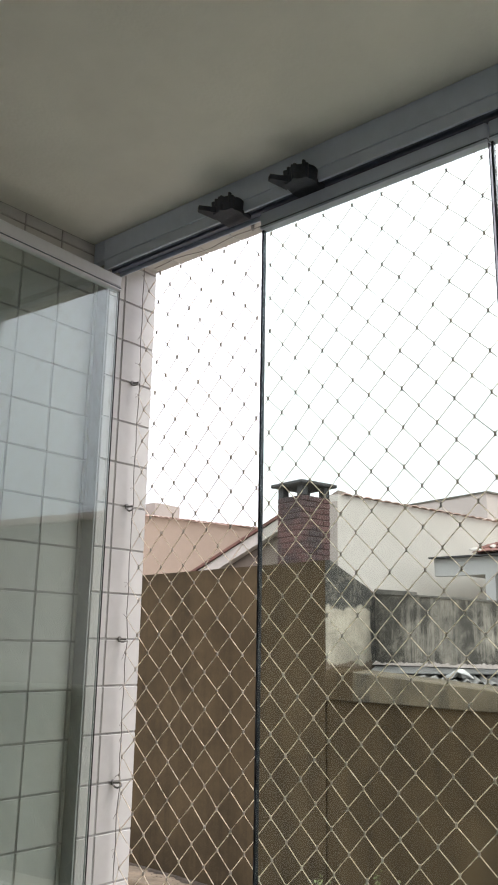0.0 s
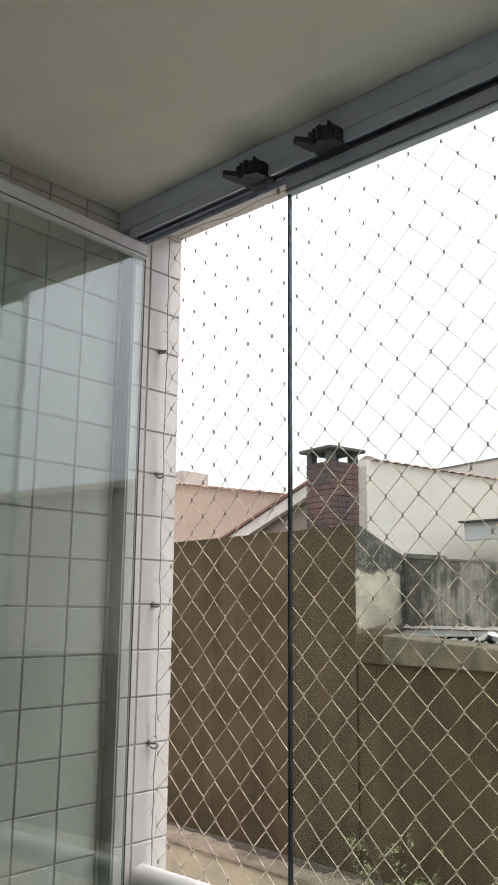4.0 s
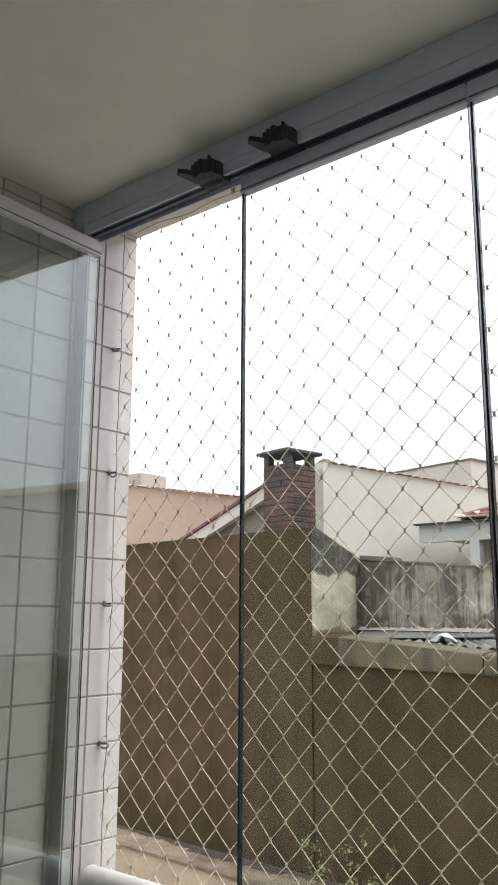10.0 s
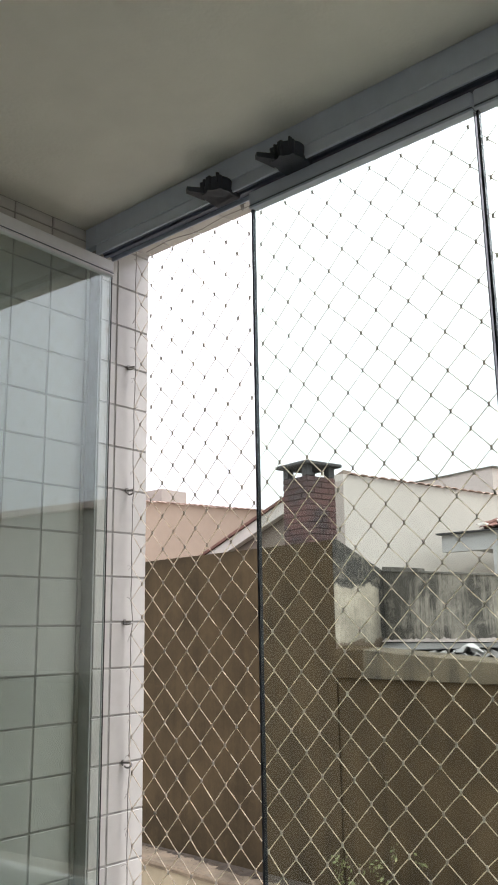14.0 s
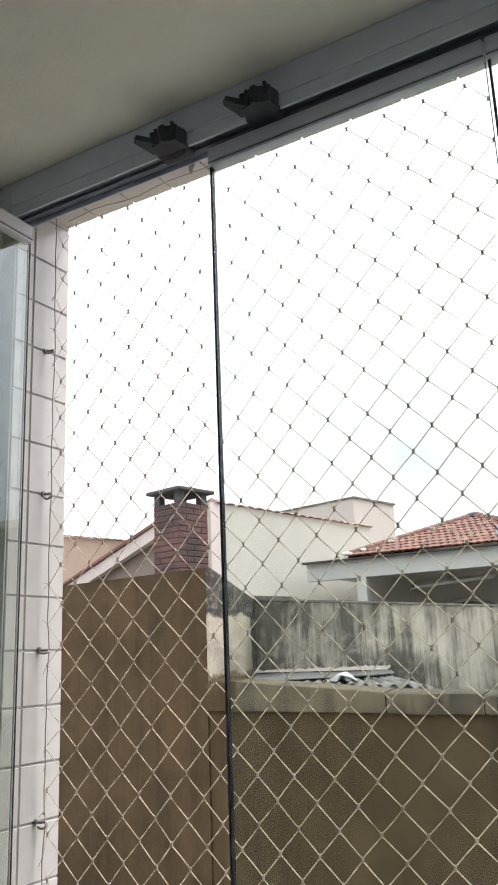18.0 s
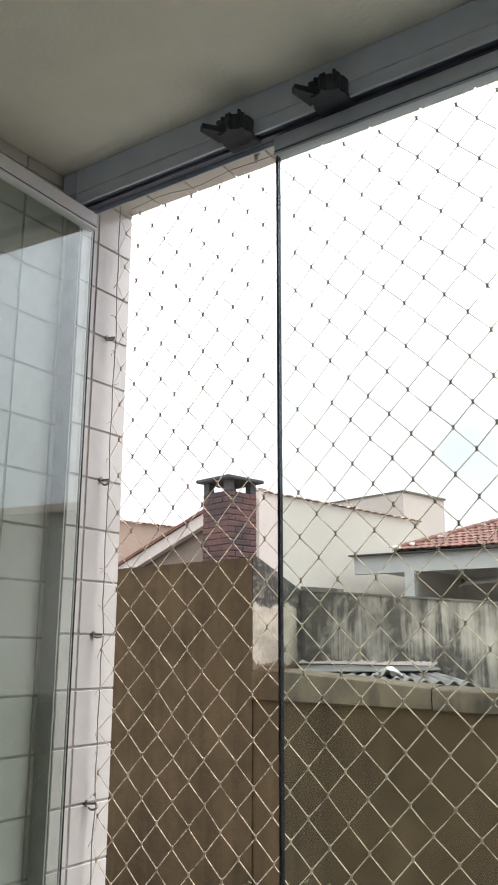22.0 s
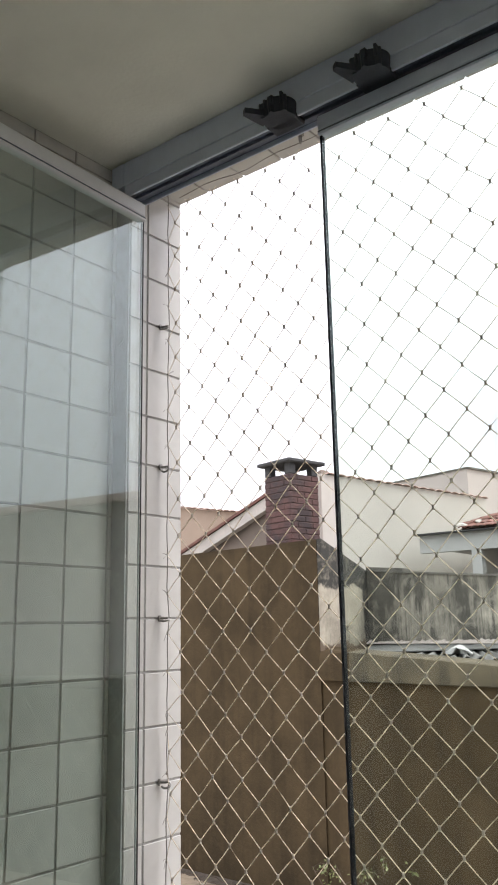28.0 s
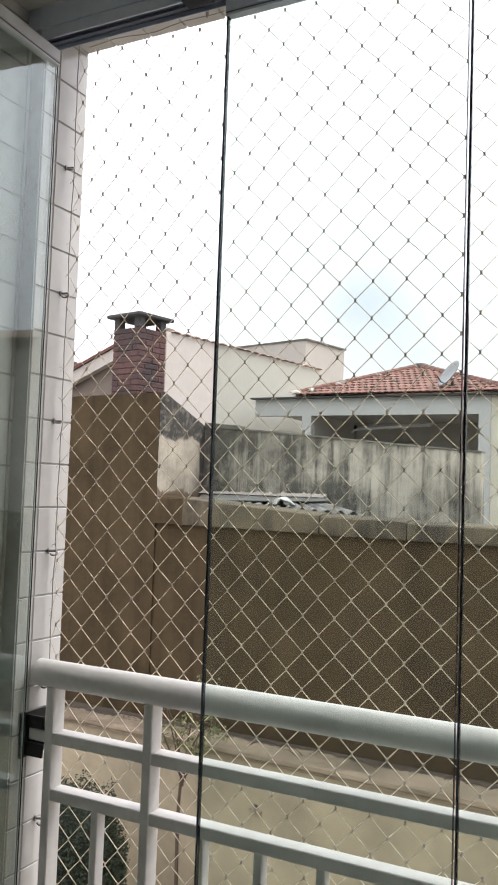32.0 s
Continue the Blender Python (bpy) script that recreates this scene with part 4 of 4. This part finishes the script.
def track_latch(x):
    """Folding-glass latch: toothed knob lying under the track edge, and a lever that points into the room."""
    ob = thing("track_latch", (x, -0.034, 2.556), "dark grey plastic latch under the ceiling track", "latch", "track latches")
    part("mount", box(-0.036, 0.03, -0.004, 0.03, -0.008, 0.004, 0.003), M_LATCH, ob)
    bm = bmesh.new()
    ring = []
    n = 48
    for i in range(n):
        a = math.tau * i / n
        r = 0.03 + (0.005 if (i // 2) % 3 == 0 and math.sin(a) < -0.2 else 0)
        ring.append((r * 1.12 * math.cos(a), -0.012 + r * math.sin(a)))
    put(bm, [(u, v, 0.021) for u, v in ring] + [(u * 0.92, v * 0.92, -0.008) for u, v in ring],
        [tuple(range(n - 1, -1, -1)), tuple(range(n, 2 * n))] + [(i, (i + 1) % n, n + (i + 1) % n, n + i) for i in range(n)])
    knob = part("knob", bm, M_LATCH, ob)
    part("lever", hexa([(-0.036, -0.012, -0.006), (-0.012, -0.034, -0.006), (-0.037, -0.065, -0.003), (-0.047, -0.058, -0.003),
                        (-0.036, -0.012, 0.007), (-0.012, -0.034, 0.007), (-0.037, -0.065, 0.007), (-0.047, -0.058, 0.007)]), M_LATCH, ob)
    for u, v, h in ((-0.012, -0.04, 0.024), (0.006, -0.043, 0.024), (0.022, -0.036, 0.029)):
        part("prong", box(u - 0.0025, u + 0.0025, v - 0.002, v + 0.006, 0.006, h, 0.001), M_LATCH, knob)
    return ob


latch = track_latch(0.617)
copy_thing(latch, pose(0.424, -0.034, 2.556))

# ---- chimney ----
chimney = thing("brick_chimney", (-4.15, 6.384, 2.4), "dark red brick chimney with a slab on four corner piers", "chimney")
chimney.rotation_euler = (0, 0, radians(-11.5))
CW, CD, CT = 0.21, 0.215, 0.92
part("core", box(-CW + 0.0075, CW - 0.0075, -CD + 0.0075, CD - 0.0075, 0, CT - 0.01), M_MORTAR, chimney)
part("slab", box(-0.272, 0.272, -0.28, 0.28, 1.04, 1.08, 0.01), M_SLAB, chimney, "flat sooty cement slab")
for sx in (-1, 1):
    for sy in (-1, 1):
        part("pier", box(sx * (CW - 0.047) - 0.045, sx * (CW - 0.047) + 0.045, sy * (CD - 0.047) - 0.045, sy * (CD - 0.047) + 0.045, CT, 1.04, 0.006), M_SLAB, chimney)
brick_full = mesh_of(box(-0.1055, 0.1055, -0.045, 0.045, -0.028, 0.028, 0.005), "brick", M_BRICK)
brick_half = mesh_of(box(-0.05, 0.05, -0.045, 0.045, -0.028, 0.028, 0.005), "brick", M_BRICK)
COURSE = CT / 14
for k in range(14):
    z = COURSE * (k + 0.5)
    for face, length in ((0, 2 * CW), (1, 2 * CD), (2, 2 * CW), (3, 2 * CD)):
        half = length / 2
        if (k + face) % 2:
            spots = [(-half + 0.106, 0), (half - 0.106, 0)]
        else:
            spots = [(0.0, 0), (-half + 0.05, 1), (half - 0.05, 1)]
        for u, is_half in spots:
            push = random.uniform(-0.0025, 0.0025) - 0.045
            d = (CD if face in (0, 2) else CW) + push
            x, y = ((u, -d), (d, u), (-u, d), (-d, -u))[face]
            shared("brick", brick_half if is_half else brick_full, chimney, (x, y, z + random.uniform(-0.002, 0.002)), (0, random.uniform(-0.008, 0.008), radians(90 * face) + random.uniform(-0.006, 0.006)))


# ---- roof sheets behind the low wall ----
def sheet(a, b, c, d, waves, deep, thick=0.007):
    """A thin sheet between four corners (far left, far right, near right, near left), waved across its width."""
    a, b, c, d = (Vector((x, wy(x, off), z)) for x, off, z in (a, b, c, d))
    bm = bmesh.new()
    nx, ny = max(waves * 8, 24), 8
    grid = []
    for i in range(nx + 1):
        u = i / nx
        grid.append([bm.verts.new(a.lerp(b, u).lerp(d.lerp(c, u), j / ny) + Vector((0, 0, deep * math.sin(math.tau * waves * u) + 0.008 * noise.noise(Vector((u * 5, j * 0.3, waves)))))) for j in range(ny + 1)])
    for i in range(nx):
        for j in range(ny):
            bm.faces.new((grid[i][j], grid[i + 1][j], grid[i + 1][j + 1], grid[i][j + 1]))
    geom = bmesh.ops.extrude_face_region(bm, geom=bm.faces[:])["geom"]
    bmesh.ops.translate(bm, verts=[v for v in geom if isinstance(v, bmesh.types.BMVert)], vec=(0, 0, -thick))
    return bm


o = part("roof_sheet", sheet((-2.62, 0.8, 1.435), (-1.95, 0.76, 1.45), (-1.22, 0.3, 1.352), (-2.62, 0.28, 1.385), 10, 0.02), M_FIBRE)
tagged(o, "grey corrugated fibre cement roof sheet behind the low wall", "roof sheet", "roof sheets")
o = part("roof_sheet", sheet((-3.49, 0.87, 1.482), (-1.9, 0.85, 1.492), (-1.72, 0.62, 1.468), (-3.22, 0.3, 1.412), 1, 0.006), M_ZINC)
tagged(o, "flat pale grey roof sheet under the mouldy wall", "roof sheet", "roof sheets")
bm = bmesh.new()
n = 90
prev = None
for i in range(n + 1):
    x = -3.49 + 1.62 * i / n
    y = 6.855 + SLOPE * 0.93 * (x + 3.7)
    top = 1.515 + 0.03 * noise.noise(Vector((x * 9, 2, 0))) + 0.018 * noise.noise(Vector((x * 31, 5, 0))) + 0.012 * (x + 3.49) / 1.55
    ring = [bm.verts.new(q) for q in ((x, y - 0.004, top), (x, y - 0.03, top - 0.012), (x, y - 0.09 - 0.02 * noise.noise(Vector((x * 17, 9, 0))), 1.49), (x, y - 0.004, 1.47))]
    if prev:
        for a in range(4):
            bm.faces.new((prev[a], prev[(a + 1) % 4], ring[(a + 1) % 4], ring[a]))
    prev = ring
tagged(part("cement_flashing", bm, M_GABLE), "rough pale cement flashing along the mouldy wall", "flashing")
bm = bmesh.new()
bmesh.ops.create_icosphere(bm, subdivisions=3, radius=0.13, matrix=Matrix.Translation((-2.2, wy(-2.2, 0.42), 1.415)) @ Matrix.Diagonal((1.1, 0.7, 0.1, 1)))
for v in bm.verts:
    v.co += noise.noise_vector(v.co * 7) * 0.025 + noise.noise_vector(v.co * 30) * 0.014
    v.co.z += 0.05 * max(0.0, 1 - 7 * abs(v.co.x + 2.17)) * (v.co.z > 1.41)
tagged(part("plastic_sheet", bm, M_TRIM), "crumpled white plastic sheet on the roof sheets", "plastic sheet")


# ---- plants ----
def leaf_cloud(places, size, seed, droop=0.3):
    rnd = random.Random(seed)
    vv, ff = [], []
    for p in places:
        d = Vector((rnd.gauss(0, 1), rnd.gauss(0, 1), rnd.gauss(0, 0.6) - droop)).normalized()
        s = d.cross(Vector((rnd.gauss(0, 1), rnd.gauss(0, 1), rnd.gauss(0, 1)))).normalized()
        up = d.cross(s)
        l, w = size * rnd.uniform(0.6, 1.3), size * rnd.uniform(0.22, 0.36)
        i = len(vv)
        p = Vector(p)
        for q in (p, p + d * l * 0.45 + s * w + up * 0.1 * l, p + d * l, p + d * l * 0.45 - s * w + up * 0.1 * l, p + d * l * 0.5):
            vv.append(tuple(q))
        ff += [(i, i + 1, i + 4), (i + 1, i + 2, i + 4), (i + 2, i + 3, i + 4), (i + 3, i, i + 4)]
    me = bpy.data.meshes.new("leaves")
    me.from_pydata(vv, [], ff)
    return me


def add_leaves(me, material, parent):
    me.materials.append(material)
    ob = new("leaves", me)
    ob.parent = parent
    return tagged(ob, kind="stuff")


def sapling(at, height, fork, spread, leaves, seed, label, size=0.05, lean=0.008):
    """A thin young tree: one leaning stem, forks and small sparse leaves near the twig ends."""
    rnd = random.Random(seed)
    ob = thing("sapling", at, label, "young tree")
    stem = [(0.02 * math.sin(z * 3.1) + lean * z * z, 0.015 * math.sin(z * 2.2), z) for z in [fork * k / 10 for k in range(11)]]
    part("trunk", tube(stem, 0.022, 8, None, 0.013), M_BARK, ob)
    ends = []
    top = Vector(stem[-1])
    for k in range(9):
        bm = bmesh.new()
        a, up = rnd.uniform(0, math.tau), rnd.uniform(0.5, 1.0)
        start = top - Vector((0, 0, rnd.uniform(0, 0.25) * (height - fork)))
        end = start + Vector((math.cos(a) * spread * rnd.uniform(0.4, 1), math.sin(a) * spread * rnd.uniform(0.2, 0.6), (height - fork) * up))
        mid = (start + end) / 2 + Vector((rnd.uniform(-0.06, 0.06), rnd.uniform(-0.06, 0.06), 0.05))
        tube([start, mid, end], 0.009, 6, bm, 0.003)
        for j in range(5):
            f = rnd.uniform(0.35, 1)
            b = start.lerp(end, f)
            e = b + Vector((rnd.gauss(0, 0.13), rnd.gauss(0, 0.1), rnd.uniform(-0.05, 0.16)))
            tube([b, (b + e) / 2 + Vector((0, 0, 0.02)), e], 0.003, 4, bm, 0.0015)
            ends += [b.lerp(e, rnd.uniform(0.3, 1.05)) + Vector((rnd.gauss(0, 0.018), rnd.gauss(0, 0.018), rnd.gauss(0, 0.018))) for _ in range(leaves)]
        part("branch", bm, M_BARK, ob)
    add_leaves(leaf_cloud(ends, size, seed), M_LEAF, ob)
    return ob


sapling((-2.66, 5.12, GZ), 2.9, 1.9, 0.6, 15, 5, "thin young tree with sparse light green leaves", 0.036, 0.022)
sapling((-0.1, 4.8, GZ), 1.5, 1.1, 0.25, 8, 9, "small leafy plant in front of the cream wall", 0.06)
rnd = random.Random(3)
bush = thing("shrub", (-3.43, 4.66, GZ), "dense rounded dark green shrub in front of the cream wall", "shrub")
pts, core = [], bmesh.new()
for k in range(24000):
    d = Vector((rnd.gauss(0, 1), rnd.gauss(0, 1), rnd.gauss(0, 1))).normalized()
    lump = 1 + 0.16 * noise.noise(d * 3.1) + 0.07 * noise.noise(d * 8)
    pts.append(Vector((d.x * 0.5, d.y * 0.45, 1.0 + d.z * 0.68)) * 1.0 * lump * rnd.uniform(0.84, 1.0))
add_leaves(leaf_cloud(pts, 0.03, 4, 0.0), M_DARKLEAF, bush)
# solid core added behind the leaves, coloured as the shade inside the shrub
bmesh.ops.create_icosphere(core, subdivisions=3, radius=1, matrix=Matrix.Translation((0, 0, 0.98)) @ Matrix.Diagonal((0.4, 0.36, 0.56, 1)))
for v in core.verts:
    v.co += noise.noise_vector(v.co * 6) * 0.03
part("inner_foliage", core, M_INNERSHADE, bush)
part("trunk", tube([(0, 0, 0), (0.02, 0, 0.6)], 0.04, 8), M_BARK, bush)

# litter and soil on the coping
bm = bmesh.new()
for k in range(46):
    x = rnd.uniform(-5.6, 1.5)
    o = rnd.uniform(-0.24, -0.03)
    a = Vector((x, wy(x, o), ledge_z(x) + 0.016))
    b = a + Vector((rnd.uniform(-0.22, 0.22), rnd.uniform(-0.06, 0.06), rnd.uniform(0.0, 0.05)))
    tube([a, (a + b) / 2 + Vector((0, 0, 0.02)), b], 0.005, 5, bm, 0.002)
tagged(part("dry_twigs", bm, M_BARK), "dry twigs lying on the coping", "twigs", kind="stuff")
vv, ff = [], []
cells = 700
for i in range(cells + 1):
    x = -9 + 12 * i / cells
    w = 0.05 + 0.05 * noise.noise(Vector((x * 1.7, 3, 0))) + 0.03 * noise.noise(Vector((x * 9, 1, 0))) + (0.07 if -5.4 < x < -3.9 else 0)
    w = max(w, 0.02) * 1.4
    for f, z in ((0.0, 0.028), (0.5, 0.022 + 0.008 * noise.noise(Vector((x * 23, 7, 0)))), (1.0, 0.008)):
        vv.append((x, wy(x, -0.004 - w * f * (1 + 0.25 * noise.noise(Vector((x * 31, f, 2))))), ledge_z(x) + z))
    if i:
        q = 3 * i
        ff += [(q - 3, q, q + 1, q - 2), (q - 2, q + 1, q + 2, q - 1)]
for k in range(420):
    x = rnd.uniform(-9, 2.5) if k % 3 else rnd.gauss(-4.7, 0.7)
    off = -0.03 - abs(rnd.gauss(0, 0.1))
    if off < -0.4:
        continue
    s, a = rnd.uniform(0.005, 0.014), rnd.uniform(0, math.tau)
    c = Vector((x, wy(x, off), ledge_z(x) + 0.011))
    i = len(vv)
    u, w = Vector((math.cos(a), math.sin(a), 0)) * s, Vector((-math.sin(a), math.cos(a), 0)) * s * 0.6
    vv += [tuple(q) for q in (c - u, c + w, c + u, c - w, c + Vector((0, 0, s * 0.4)))]
    ff += [(i, i + 1, i + 4), (i + 1, i + 2, i + 4), (i + 2, i + 3, i + 4), (i + 3, i, i + 4)]
me = bpy.data.meshes.new("soil_litter")
me.from_pydata(vv, [], ff)
me.materials.append(M_SOIL)
tagged(new("soil_litter", me), "dark soil crumbs and leaf litter at the wall foot", "soil", kind="stuff")

# ---- tiles of the side wall, the column and the beam ----
def tile_mesh(w, h, name="tile"):
    return mesh_of(box(0, 0.006, 0.002, w - 0.002, 0.002, h - 0.002, 0.0012), name, M_TILE)


wall_tile = tile_mesh(WPITCH, WPITCH)
Y0, YG = -0.0255, 0.0405
edge = tile_mesh(RET - Y0, WPITCH)
for r in range(-13, 13):
    z = WROW0 + WPITCH * r
    if z < 0 or z > CEIL - 0.01:
        continue
    me_e, me_f = edge, wall_tile
    if z + WPITCH > CEIL:
        me_e, me_f = tile_mesh(RET - Y0, CEIL - z), tile_mesh(WPITCH, CEIL - z)
    shared("tile", me_e, wall_west, (RECESS - 0.0045, Y0, z))
    for k in range(1, 11):
        shared("tile", me_f, wall_west, (RECESS - 0.0045, Y0 - WPITCH * k, z))
inner, outer = tile_mesh(YG - RET - 0.001, PITCH), tile_mesh(OUT - YG, PITCH)
# flat strip whose grey stands for the shadowed concave return
part("return_strip", box(RECESS + 0.001, -0.0005, RET - 0.003, RET + 0.0005, 0, CEIL - 0.002), M_RETURN, wall_west, "narrow recess return, its grey carries the shade there")
for r in range(-13, 13):
    z = ROW0 + PITCH * r
    if z < 0 or z > CEIL - 0.01:
        continue
    shared("tile", inner, wall_west, (-0.0055, RET + 0.001, z))
    shared("tile", outer, wall_west, (-0.0055, YG, z))
sof = mesh_of(box(0.0016, PITCH - 0.0016, 0.0016, PITCH - 0.0016, 0, 0.006, 0.0012), "tile", M_TILE)
for k in range(33):
    shared("tile", sof, beam, (-0.018 + PITCH * k, 0.0459, 2.6105))

# small cement lip below a weep hole in the planter wall
sx = -1.96
spout = thing("weep_spout", (sx, wy(sx, -0.37), -1.29), "small stained cement lip on the cream planter wall", "spout")
part("lip", hexa([(-0.06, -0.035, -0.012), (0.06, -0.04, -0.012), (0.065, 0.002, -0.018), (-0.065, 0.002, -0.018), (-0.055, -0.035, 0.004), (0.055, -0.04, 0.004), (0.06, 0.002, 0.01), (-0.06, 0.002, 0.01)]), M_LEDGE, spout)
# solid dark disc; the shade inside the hole is only its colour
part("hole", tube([(0, -0.006, 0.035), (0, 0.004, 0.035)], 0.02, 12), M_SOIL, spout, "dark disc painted as shade of a weep hole")
